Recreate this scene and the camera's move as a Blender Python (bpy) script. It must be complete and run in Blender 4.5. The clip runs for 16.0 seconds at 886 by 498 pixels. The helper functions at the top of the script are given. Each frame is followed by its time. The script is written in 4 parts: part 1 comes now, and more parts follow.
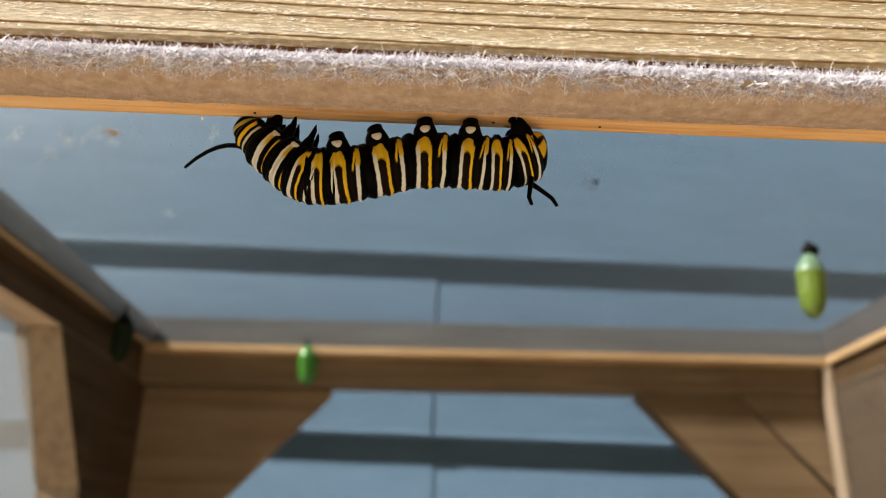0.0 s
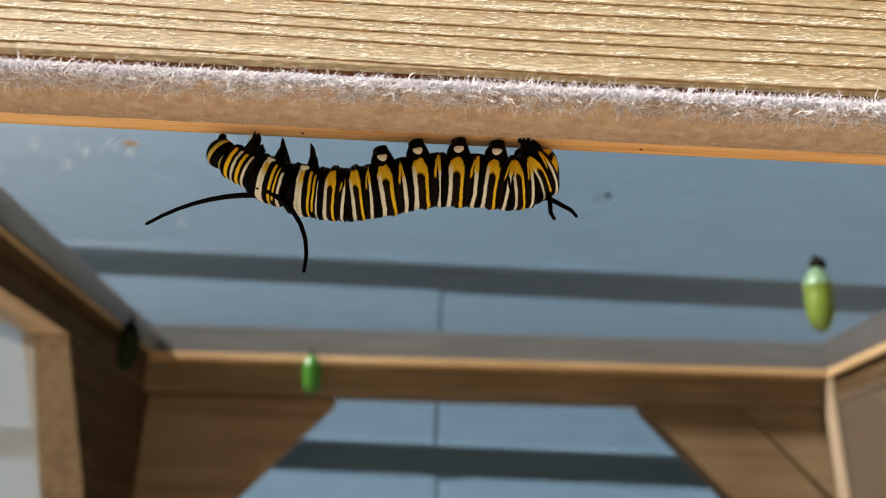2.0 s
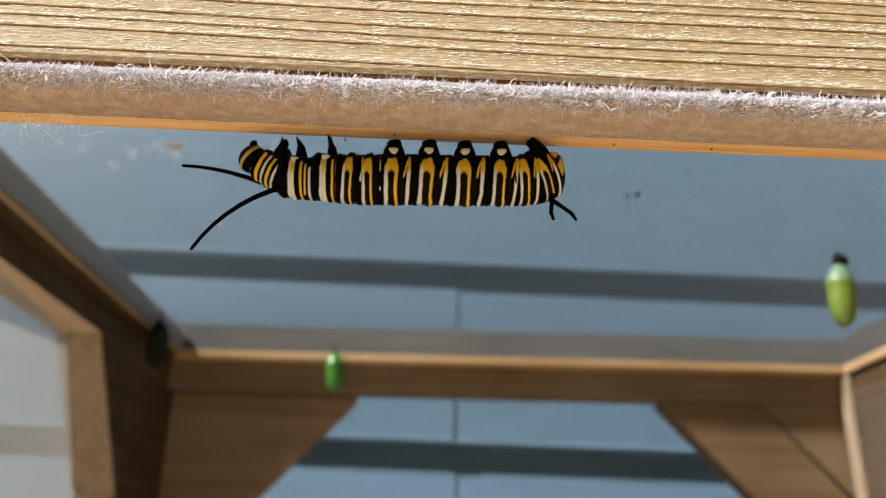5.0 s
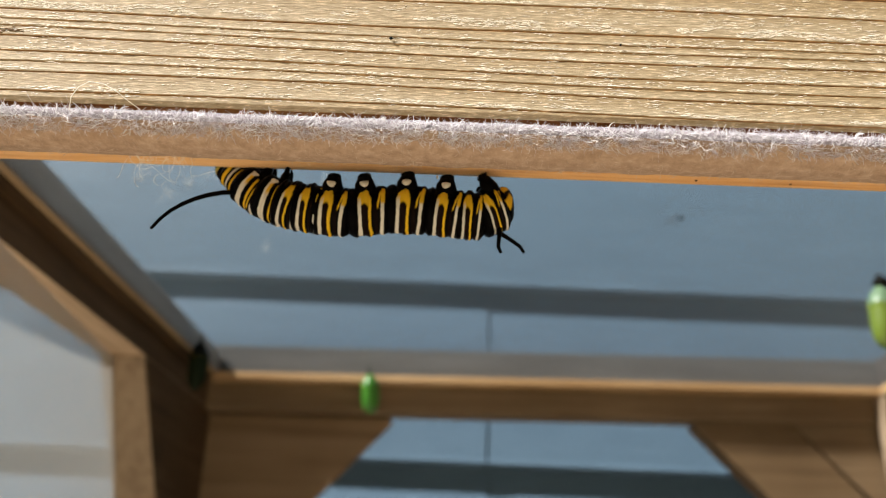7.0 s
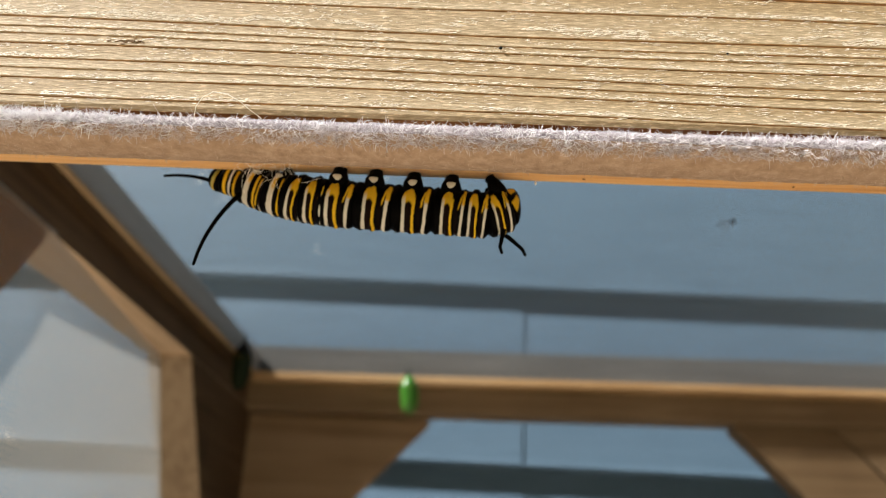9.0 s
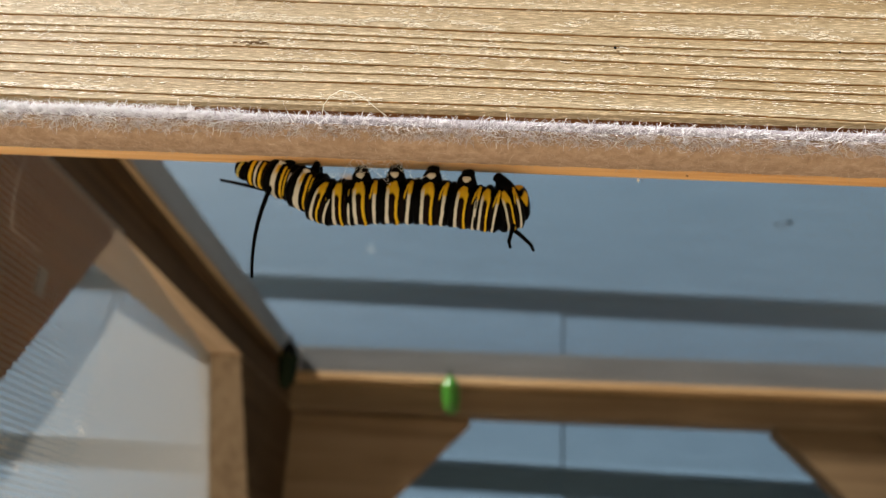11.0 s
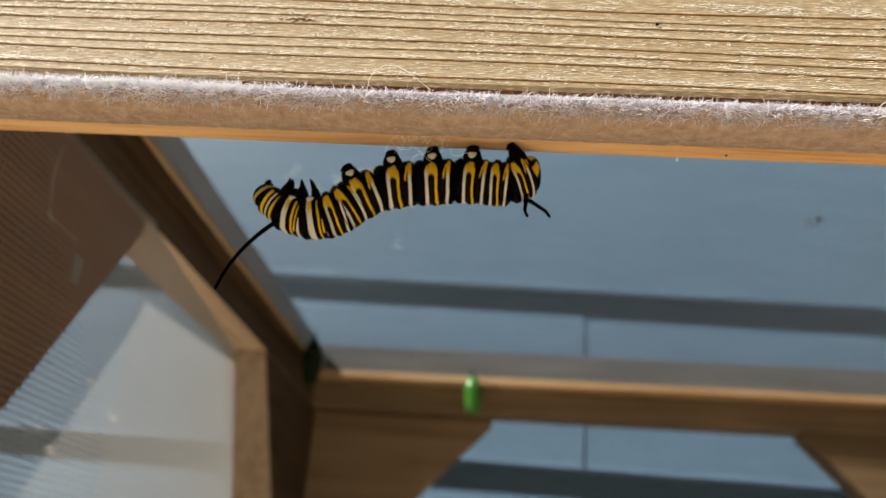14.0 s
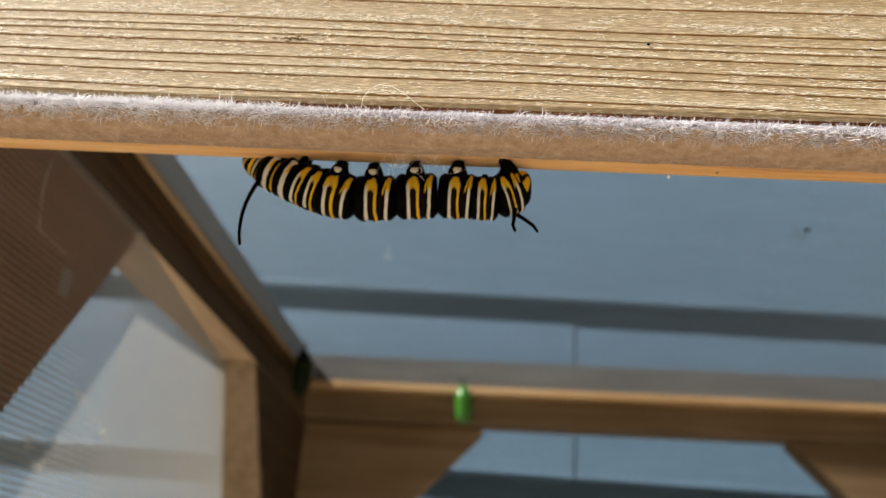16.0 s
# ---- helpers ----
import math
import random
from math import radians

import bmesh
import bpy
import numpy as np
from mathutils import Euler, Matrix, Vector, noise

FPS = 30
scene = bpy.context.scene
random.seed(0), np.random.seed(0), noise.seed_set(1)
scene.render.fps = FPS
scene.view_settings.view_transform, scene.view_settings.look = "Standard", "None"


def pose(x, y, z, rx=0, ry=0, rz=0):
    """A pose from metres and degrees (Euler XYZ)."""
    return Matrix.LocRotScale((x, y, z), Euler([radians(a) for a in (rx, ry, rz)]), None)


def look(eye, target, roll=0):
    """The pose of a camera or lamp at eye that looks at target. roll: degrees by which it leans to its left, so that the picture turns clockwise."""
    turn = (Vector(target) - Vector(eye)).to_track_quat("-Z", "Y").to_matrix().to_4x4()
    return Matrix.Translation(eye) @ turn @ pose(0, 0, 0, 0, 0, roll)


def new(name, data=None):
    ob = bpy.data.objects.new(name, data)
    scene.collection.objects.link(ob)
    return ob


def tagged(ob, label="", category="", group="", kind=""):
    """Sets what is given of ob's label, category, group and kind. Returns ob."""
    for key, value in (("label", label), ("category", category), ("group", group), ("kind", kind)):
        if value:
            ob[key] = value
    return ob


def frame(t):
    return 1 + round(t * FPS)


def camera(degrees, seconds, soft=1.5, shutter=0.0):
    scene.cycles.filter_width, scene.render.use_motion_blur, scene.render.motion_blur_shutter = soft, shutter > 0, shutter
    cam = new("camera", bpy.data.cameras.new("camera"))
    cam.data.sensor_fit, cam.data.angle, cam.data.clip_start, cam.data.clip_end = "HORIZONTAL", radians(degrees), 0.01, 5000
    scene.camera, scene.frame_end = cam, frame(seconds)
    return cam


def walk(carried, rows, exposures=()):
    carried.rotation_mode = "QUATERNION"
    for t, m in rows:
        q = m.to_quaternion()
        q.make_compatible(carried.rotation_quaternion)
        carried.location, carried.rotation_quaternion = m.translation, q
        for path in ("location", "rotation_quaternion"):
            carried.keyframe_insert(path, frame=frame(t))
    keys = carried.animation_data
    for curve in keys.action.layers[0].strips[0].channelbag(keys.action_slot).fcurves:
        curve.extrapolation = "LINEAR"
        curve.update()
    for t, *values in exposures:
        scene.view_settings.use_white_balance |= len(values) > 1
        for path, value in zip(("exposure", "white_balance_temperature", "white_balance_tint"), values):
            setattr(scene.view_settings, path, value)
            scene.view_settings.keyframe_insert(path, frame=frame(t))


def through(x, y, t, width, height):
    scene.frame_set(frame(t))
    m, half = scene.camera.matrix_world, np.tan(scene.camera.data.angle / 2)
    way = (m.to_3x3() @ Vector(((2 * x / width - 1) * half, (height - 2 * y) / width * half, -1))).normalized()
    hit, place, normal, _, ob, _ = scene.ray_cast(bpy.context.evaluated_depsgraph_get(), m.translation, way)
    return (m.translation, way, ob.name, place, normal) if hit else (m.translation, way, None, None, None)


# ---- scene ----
cam = camera(57.0, 16.0, soft=0.95)
cam.data.dof.use_dof = True
cam.data.dof.focus_distance = 0.0945
cam.data.dof.aperture_fstop = 27.0

# seconds, eye, yaw, pitch, roll
PATH = [
    (0, (0.00105, 0.02677, 1.14563), -1.126, 20.606, 0.991),
    (0.5, (-0.00009, 0.02797, 1.14559), -1.251, 20.877, 0.906),
    (1, (-0.00081, 0.02754, 1.14565), -1.286, 20.767, 1.058),
    (1.5, (-0.00111, 0.02529, 1.14543), -1.415, 21.250, 1.231),
    (2, (-0.00500, 0.02486, 1.14621), -1.490, 21.158, 1.249),
    (2.5, (-0.00626, 0.02507, 1.14558), -1.747, 21.067, 1.215),
    (3, (-0.00732, 0.02375, 1.14559), -1.938, 21.215, 1.036),
    (3.5, (-0.01029, 0.02116, 1.14514), -2.198, 21.230, 0.822),
    (4, (-0.01225, 0.02211, 1.14376), -1.639, 21.152, 1.070),
    (6.5, (-0.02252, 0.01405, 1.14259), -0.768, 21.853, 1.105),
    (7, (-0.02563, 0.01434, 1.14266), 0.086, 22.495, 1.391),
    (7.5, (-0.02936, 0.01441, 1.14306), 0.073, 22.457, 1.360),
    (8, (-0.03375, 0.01338, 1.14179), 0.779, 22.410, 1.762),
    (8.5, (-0.03540, 0.01299, 1.14155), 1.286, 22.464, 1.998),
    (9, (-0.03649, 0.01211, 1.14203), 1.673, 22.521, 2.128),
    (9.5, (-0.04125, 0.01068, 1.14056), 2.441, 22.497, 2.575),
    (12, (-0.04943, 0.00891, 1.13924), 3.627, 22.793, 3.065),
    (12.5, (-0.05096, 0.00837, 1.13919), 3.870, 22.783, 3.241),
    (13, (-0.05266, 0.00839, 1.13812), 4.204, 22.811, 3.467),
    (13.5, (-0.05057, 0.00967, 1.13587), 4.552, 22.876, 3.762),
    (14, (-0.05088, 0.00996, 1.13472), 4.859, 23.100, 4.025),
    (14.5, (-0.05164, 0.00870, 1.13550), 4.506, 23.278, 3.795),
    (15, (-0.05258, 0.01071, 1.13406), 4.704, 23.441, 3.970),
    (15.5, (-0.05316, 0.00870, 1.13512), 4.406, 23.624, 3.751),
    (16, (-0.05151, 0.00907, 1.13593), 4.059, 23.644, 3.553),
]
walk(cam, [(t, pose(*eye, 90 + pitch, 0, yaw) @ pose(0, 0, 0, 0, 0, roll)) for t, eye, yaw, pitch, roll in PATH],
     [(0, 1.06), (4, 1.05), (6.5, 1.0), (9.5, 1.0), (12, 0.86), (16, 0.84)])

# ---- light ----
SUN_EL, SUN_AZ = 46.0, -66.5   # height over the horizon; from the camera's side of the house, well to the left
sun_way = Vector((math.sin(radians(SUN_AZ)) * math.cos(radians(SUN_EL)), -math.cos(radians(SUN_AZ)) * math.cos(radians(SUN_EL)), math.sin(radians(SUN_EL))))
world = bpy.data.worlds.new("sky")
scene.world = world
world.use_nodes = True
wn = world.node_tree
sky = wn.nodes.new("ShaderNodeTexSky")
sky.sky_type, sky.sun_disc = "NISHITA", False
sky.sun_elevation = radians(SUN_EL)
sky.sun_rotation = radians(180 + SUN_AZ)
wn.nodes["Background"].inputs["Strength"].default_value = 0.012
wn.links.new(sky.outputs[0], wn.nodes["Background"].inputs[0])
sun = new("sun", bpy.data.lights.new("sun", "SUN"))
sun.data.energy, sun.data.angle, sun.data.color = 5.0, radians(4.0), (1.0, 0.97, 0.92)
sun.matrix_world = look(sun_way * 10, (0, 0, 0))


# ---- materials ----
def material(name, color, rough=0.6, metal=0.0):
    m = bpy.data.materials.new(name)
    m.use_nodes = True
    b = m.node_tree.nodes["Principled BSDF"]
    b.inputs["Base Color"].default_value = (*color, 1)
    b.inputs["Roughness"].default_value = rough
    b.inputs["Metallic"].default_value = metal
    return m


def node(m, kind, **values):
    n = m.node_tree.nodes.new(kind)
    for key, value in values.items():
        n.inputs[key].default_value = value
    return n


def link(m, a, b):
    m.node_tree.links.new(a, b)


def ramp(m, fac, stops):
    r = m.node_tree.nodes.new("ShaderNodeValToRGB")
    e = r.color_ramp.elements
    while len(e) < len(stops):
        e.new(0.5)
    for k, (at, c) in enumerate(stops):
        e[k].position, e[k].color = at, (*c, 1)
    link(m, fac, r.inputs[0])
    return r


def wood(name, axis, dark, mid, light, rings=220.0, rough=0.7, bump=0.0006):
    """Bare sawn softwood whose grain runs along one axis."""
    m = material(name, mid, rough)
    b = m.node_tree.nodes["Principled BSDF"]
    tc = m.node_tree.nodes.new("ShaderNodeTexCoord")
    long = [1.0, 1.0, 1.0]
    long[axis] = 0.04
    fine = node(m, "ShaderNodeMapping", Scale=tuple(rings * v for v in long))
    link(m, tc.outputs["Object"], fine.inputs[0])
    n1 = node(m, "ShaderNodeTexNoise", Scale=1.0, Detail=5.0, Roughness=0.65, Distortion=0.4)
    link(m, fine.outputs[0], n1.inputs[0])
    n2 = node(m, "ShaderNodeTexNoise", Scale=14.0, Detail=3.0)
    link(m, tc.outputs["Object"], n2.inputs[0])
    mix = node(m, "ShaderNodeMath")
    mix.operation = "ADD"
    half = node(m, "ShaderNodeMath")
    half.operation = "MULTIPLY"
    half.inputs[1].default_value = 0.45
    link(m, n2.outputs[0], half.inputs[0])
    link(m, n1.outputs[0], mix.inputs[0])
    link(m, half.outputs[0], mix.inputs[1])
    r = ramp(m, mix.outputs[0], [(0.45, dark), (0.72, mid), (0.95, light)])
    link(m, r.outputs[0], b.inputs["Base Color"])
    b.inputs["Specular IOR Level"].default_value = 0.15
    bp = node(m, "ShaderNodeBump", Strength=0.5, Distance=bump)
    link(m, n1.outputs[0], bp.inputs["Height"])
    link(m, bp.outputs[0], b.inputs["Normal"])
    return m


WOOD_X = wood("rail_wood_x", 0, (0.26, 0.165, 0.095), (0.47, 0.32, 0.19), (0.6, 0.44, 0.29))
# WOOD_Y is lightened for bounced light, WOOD_Z darkened against the sun.
WOOD_Y = wood("rail_wood_y", 1, (0.38, 0.25, 0.15), (0.6, 0.43, 0.27), (0.72, 0.55, 0.37))
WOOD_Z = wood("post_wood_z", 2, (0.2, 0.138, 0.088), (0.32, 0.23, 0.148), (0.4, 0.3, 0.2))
# Same trim, three tones: grey for screen haze, left lightened, right darkened as shade.
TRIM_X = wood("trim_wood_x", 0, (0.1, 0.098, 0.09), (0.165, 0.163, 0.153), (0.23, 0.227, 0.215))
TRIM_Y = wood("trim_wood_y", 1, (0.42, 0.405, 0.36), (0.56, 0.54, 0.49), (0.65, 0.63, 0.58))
TRIM_SHADED = wood("shaded_trim_wood", 1, (0.075, 0.068, 0.062), (0.105, 0.097, 0.09), (0.14, 0.13, 0.12))
# RAIL_X and BRACE are darkened: the cage back's shade is put into them.
RAIL_X = wood("rail_wood_dark_x", 0, (0.13, 0.082, 0.044), (0.2, 0.135, 0.076), (0.26, 0.18, 0.105))
LATH_X = wood("lath_wood_x", 0, (0.3, 0.17, 0.07), (0.46, 0.29, 0.14), (0.58, 0.4, 0.22))
LATH_Z = wood("lath_wood_z", 2, (0.22, 0.155, 0.1), (0.32, 0.24, 0.16), (0.4, 0.3, 0.21))
LATH_Y = wood("lath_wood_y", 1, (0.3, 0.18, 0.08), (0.46, 0.3, 0.15), (0.58, 0.41, 0.23))
BRACE = wood("brace_wood", 0, (0.17, 0.105, 0.057), (0.25, 0.162, 0.092), (0.315, 0.215, 0.128), rings=90.0)
# right brace: darker copy of BRACE, shade put into its colour
BRACE_SHADED = wood("shaded_brace_wood", 0, (0.1, 0.062, 0.03), (0.17, 0.11, 0.058), (0.215, 0.147, 0.082), rings=90.0)
# dark tone that puts shade on the inward faces and the left lath
SHADE_Y = wood("shaded_wood_y", 1, (0.045, 0.026, 0.011), (0.08, 0.048, 0.022), (0.12, 0.075, 0.038))
GUSSET = wood("gusset_wood", 1, (0.20, 0.078, 0.018), (0.36, 0.147, 0.038), (0.48, 0.22, 0.072))
BOARD = wood("board_wood", 2, (0.04, 0.034, 0.028), (0.06, 0.052, 0.044), (0.08, 0.072, 0.06))
LIP = wood("lip_wood", 0, (0.5, 0.24, 0.08), (0.7, 0.4, 0.16), (0.8, 0.52, 0.25), rings=900.0, rough=0.5)
EDGE = wood("edge_wood", 0, (0.12, 0.037, 0.011), (0.24, 0.085, 0.027), (0.38, 0.155, 0.055), rings=900.0, rough=0.6)
KNOT = wood("knot_wood", 0, (0.07, 0.035, 0.012), (0.15, 0.085, 0.035), (0.3, 0.2, 0.1), rings=2500.0)

# weathered face: ring lines carried by the board's relief; lit crests, glints painted pale
FACE = material("face_wood", (0.6, 0.44, 0.25), 0.68)
_b = FACE.node_tree.nodes["Principled BSDF"]
_at = FACE.node_tree.nodes.new("ShaderNodeAttribute")
_at.attribute_name = "ring"
_tc = FACE.node_tree.nodes.new("ShaderNodeTexCoord")
_mp = node(FACE, "ShaderNodeMapping", Scale=(600.0, 600.0, 4000.0))
link(FACE, _tc.outputs["Object"], _mp.inputs[0])
_nz = node(FACE, "ShaderNodeTexNoise", Scale=1.0, Detail=6.0, Roughness=0.7)
link(FACE, _mp.outputs[0], _nz.inputs[0])
_r1 = ramp(FACE, _at.outputs["Fac"], [(0.0, (0.11, 0.036, 0.008)), (0.2, (0.40, 0.20, 0.062)), (0.30, (0.40, 0.285, 0.155)), (1.0, (0.55, 0.44, 0.30))])
_r2 = ramp(FACE, _nz.outputs[0], [(0.30, (0.62, 0.57, 0.47)), (0.43, (0.90, 0.88, 0.82)), (0.54, (1.05, 1.05, 1.04)), (0.64, (1.72, 1.76, 1.85))])
_mx = FACE.node_tree.nodes.new("ShaderNodeMix")
_mx.data_type, _mx.blend_type = "RGBA", "MULTIPLY"
_mx.inputs["Factor"].default_value = 1.0
link(FACE, _r1.outputs[0], _mx.inputs["A"])
link(FACE, _r2.outputs[0], _mx.inputs["B"])
link(FACE, _mx.outputs["Result"], _b.inputs["Base Color"])
_bp = node(FACE, "ShaderNodeBump", Strength=0.55, Distance=0.00035)
link(FACE, _nz.outputs[0], _bp.inputs["Height"])
link(FACE, _bp.outputs[0], _b.inputs["Normal"])

# Pile toned by light: grey gaps above, warm bounce brown on the shaded underside.
PILE_TOP = material("pile_top_tone", (0.29, 0.255, 0.27), 0.95)
PILE = material("pile_base", (0.42, 0.29, 0.2), 0.95)
_b = PILE.node_tree.nodes["Principled BSDF"]
_tc = PILE.node_tree.nodes.new("ShaderNodeTexCoord")
_nz = node(PILE, "ShaderNodeTexNoise", Scale=700.0, Detail=5.0, Roughness=0.65)
link(PILE, _tc.outputs["Object"], _nz.inputs[0])
_rr = ramp(PILE, _nz.outputs[0], [(0.25, (0.26, 0.165, 0.1)), (0.5, (0.39, 0.265, 0.175)), (0.75, (0.52, 0.38, 0.27))])
link(PILE, _rr.outputs[0], _b.inputs["Base Color"])
_bp = node(PILE, "ShaderNodeBump", Strength=0.8, Distance=0.0005)
link(PILE, _nz.outputs[0], _bp.inputs["Height"])
link(PILE, _bp.outputs[0], _b.inputs["Normal"])

def brightened(name, tone):
    """Fibre whitened to stand for strong sun on it; it lets light through."""
    m = material(name, tone, 0.3)
    tl = node(m, "ShaderNodeBsdfTranslucent", Color=(*tone, 1))
    ms = node(m, "ShaderNodeMixShader", Fac=0.4)
    link(m, m.node_tree.nodes["Principled BSDF"].outputs[0], ms.inputs[1])
    link(m, tl.outputs[0], ms.inputs[2])
    link(m, ms.outputs[0], m.node_tree.nodes["Material Output"].inputs["Surface"])
    return m


FIBRE = material("fibre", (0.87, 0.84, 0.9), 0.4)
_b = FIBRE.node_tree.nodes["Principled BSDF"]
_b.inputs["Sheen Weight"].default_value = 0.3
_gm = FIBRE.node_tree.nodes.new("ShaderNodeNewGeometry")
_rr = ramp(FIBRE, _gm.outputs["Random Per Island"], [(0.0, (0.42, 0.36, 0.40)), (0.45, (0.66, 0.62, 0.68)), (0.75, (0.98, 0.96, 0.98))])
link(FIBRE, _rr.outputs[0], _b.inputs["Base Color"])
_tl = node(FIBRE, "ShaderNodeBsdfTranslucent", Color=(0.95, 0.92, 0.95, 1))
_ms = node(FIBRE, "ShaderNodeMixShader", Fac=0.3)
link(FIBRE, _b.outputs[0], _ms.inputs[1])
link(FIBRE, _tl.outputs[0], _ms.inputs[2])
link(FIBRE, _ms.outputs[0], FIBRE.node_tree.nodes["Material Output"].inputs["Surface"])
# white copy of the fibre: sunlight is put into its colour
FIBRE_WHITE = brightened("brightened_fibre", (0.99, 0.98, 0.99))
# near-white and glossy: glints are put into the fibres' colour
GLINT = material("glint_fibre", (0.96, 0.88, 0.74), 0.32)
GLINT.node_tree.nodes["Principled BSDF"].inputs["Specular IOR Level"].default_value = 1.0
# fuzz browned like the pile's shaded underside
FUZZ = material("short_fuzz", (0.56, 0.43, 0.33), 0.8)
SILK = material("silk", (0.92, 0.88, 0.78), 0.3)
def weave(name, thread, through, share):
    """Screen thread that lets some light pass."""
    m = material(name, thread, 0.35)
    tl = node(m, "ShaderNodeBsdfTranslucent", Color=(*through, 1))
    ms = node(m, "ShaderNodeMixShader", Fac=share)
    link(m, m.node_tree.nodes["Principled BSDF"].outputs[0], ms.inputs[1])
    link(m, tl.outputs[0], ms.inputs[2])
    link(m, ms.outputs[0], m.node_tree.nodes["Material Output"].inputs["Surface"])
    return m


# Screen threads differ by light: side paled for sun glow, back darkened as shade.
SCREEN = weave("roof_screen_thread", (0.08, 0.082, 0.085), (0.3, 0.32, 0.33), 0.35)
DARK_SCREEN = material("back_screen_thread", (0.012, 0.012, 0.012), 0.6)
SIDE_SCREEN = weave("side_screen_thread", (0.26, 0.225, 0.18), (0.86, 0.86, 0.84), 0.46)

SIDING = material("vinyl_siding", (0.16, 0.21, 0.27), 0.5)
_b = SIDING.node_tree.nodes["Principled BSDF"]
_tc = SIDING.node_tree.nodes.new("ShaderNodeTexCoord")
_mp = node(SIDING, "ShaderNodeMapping", Scale=(6.0, 60.0, 60.0))
link(SIDING, _tc.outputs["Object"], _mp.inputs[0])
_nz = node(SIDING, "ShaderNodeTexNoise", Scale=3.0, Detail=6.0, Roughness=0.6)
link(SIDING, _mp.outputs[0], _nz.inputs[0])
_rr = ramp(SIDING, _nz.outputs[0], [(0.3, (0.143, 0.238, 0.340)), (0.7, (0.174, 0.284, 0.402))])
link(SIDING, _rr.outputs[0], _b.inputs["Base Color"])
_bp = node(SIDING, "ShaderNodeBump", Strength=0.25, Distance=0.001)
link(SIDING, _nz.outputs[0], _bp.inputs["Height"])
link(SIDING, _bp.outputs[0], _b.inputs["Normal"])

BOUNCE_PAVING = material("bounce_paving", (0.42, 0.35, 0.27), 0.9)
_b = BOUNCE_PAVING.node_tree.nodes["Principled BSDF"]
_nz = node(BOUNCE_PAVING, "ShaderNodeTexNoise", Scale=9.0, Detail=8.0)
_rr = ramp(BOUNCE_PAVING, _nz.outputs[0], [(0.3, (0.52, 0.42, 0.31)), (0.7, (0.63, 0.52, 0.4))])
link(BOUNCE_PAVING, _rr.outputs[0], _b.inputs["Base Color"])

LAWN = material("lawn", (0.05, 0.09, 0.02), 0.9)
_b = LAWN.node_tree.nodes["Principled BSDF"]
_nz = node(LAWN, "ShaderNodeTexNoise", Scale=40.0, Detail=8.0)
_rr = ramp(LAWN, _nz.outputs[0], [(0.3, (0.03, 0.055, 0.012)), (0.7, (0.075, 0.11, 0.03))])
link(LAWN, _rr.outputs[0], _b.inputs["Base Color"])

SOIL = material("unseen_soil", (0.045, 0.035, 0.025), 0.95)
_b = SOIL.node_tree.nodes["Principled BSDF"]
_nz = node(SOIL, "ShaderNodeTexNoise", Scale=30.0, Detail=8.0)
_rr = ramp(SOIL, _nz.outputs[0], [(0.3, (0.03, 0.022, 0.015)), (0.7, (0.07, 0.055, 0.04))])
link(SOIL, _rr.outputs[0], _b.inputs["Base Color"])

BLACK = material("caterpillar_black", (0.0014, 0.0011, 0.0009), 0.55)
MAROON = material("caterpillar_maroon", (0.009, 0.004, 0.0025), 0.5)
YELLOW = material("caterpillar_yellow", (0.58, 0.36, 0.018), 0.5)
WHITE = material("caterpillar_white", (0.5, 0.46, 0.36), 0.5)
OLIVE = material("caterpillar_olive", (0.3, 0.27, 0.05), 0.45)
for _m in (BLACK, MAROON):
    _m.node_tree.nodes["Principled BSDF"].inputs["Specular IOR Level"].default_value = 0.03
GREEN = material("pupa_green", (0.055, 0.21, 0.022), 0.3)
PALE = material("pupa_pale_green", (0.16, 0.26, 0.15), 0.35)
LIME = material("pupa_lime", (0.14, 0.205, 0.026), 0.35)
for _m in (GREEN, PALE, LIME):
    _m.node_tree.nodes["Principled BSDF"].inputs["Subsurface Weight"].default_value = 0.2
    _m.node_tree.nodes["Principled BSDF"].inputs["Subsurface Radius"].default_value = (0.002, 0.003, 0.001)
RIPE = material("ripe_pupa", (0.010, 0.016, 0.006), 0.6)
DARK = material("dark_skin", (0.006, 0.006, 0.004), 0.6)
for _m in (RIPE, DARK):
    _m.node_tree.nodes["Principled BSDF"].inputs["Specular IOR Level"].default_value = 0.1


# ---- builders ----
def part(name, bm, mats, parent=None, label="", smooth=False):
    me = bpy.data.meshes.new(name)
    if isinstance(bm, tuple):
        me.from_pydata(*bm)
    else:
        bm.to_mesh(me)
        bm.free()
    for m in mats if isinstance(mats, (list, tuple)) else [mats]:
        me.materials.append(m)
    if smooth:
        me.polygons.foreach_set("use_smooth", [True] * len(me.polygons))
    ob = new(name, me)
    if parent is not None:
        ob.parent = parent
    if label:
        ob["label"] = label
    return ob


def box(x0, x1, y0, y1, z0, z1, bevel=0.0012):
    bm = bmesh.new()
    bmesh.ops.create_cube(bm, size=1.0)
    for v in bm.verts:
        v.co = Vector(((x0, x1)[v.co.x > 0], (y0, y1)[v.co.y > 0], (z0, z1)[v.co.z > 0]))
    if bevel:
        bmesh.ops.bevel(bm, geom=bm.edges[:], offset=bevel, segments=2, profile=0.6, affect="EDGES")
    return bm


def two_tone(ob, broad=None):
    """Broad faces take a darker colour as shade; edges keep the light wood."""
    ob.data.materials.append(broad or SHADE_Y)
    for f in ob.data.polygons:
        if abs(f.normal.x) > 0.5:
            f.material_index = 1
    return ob


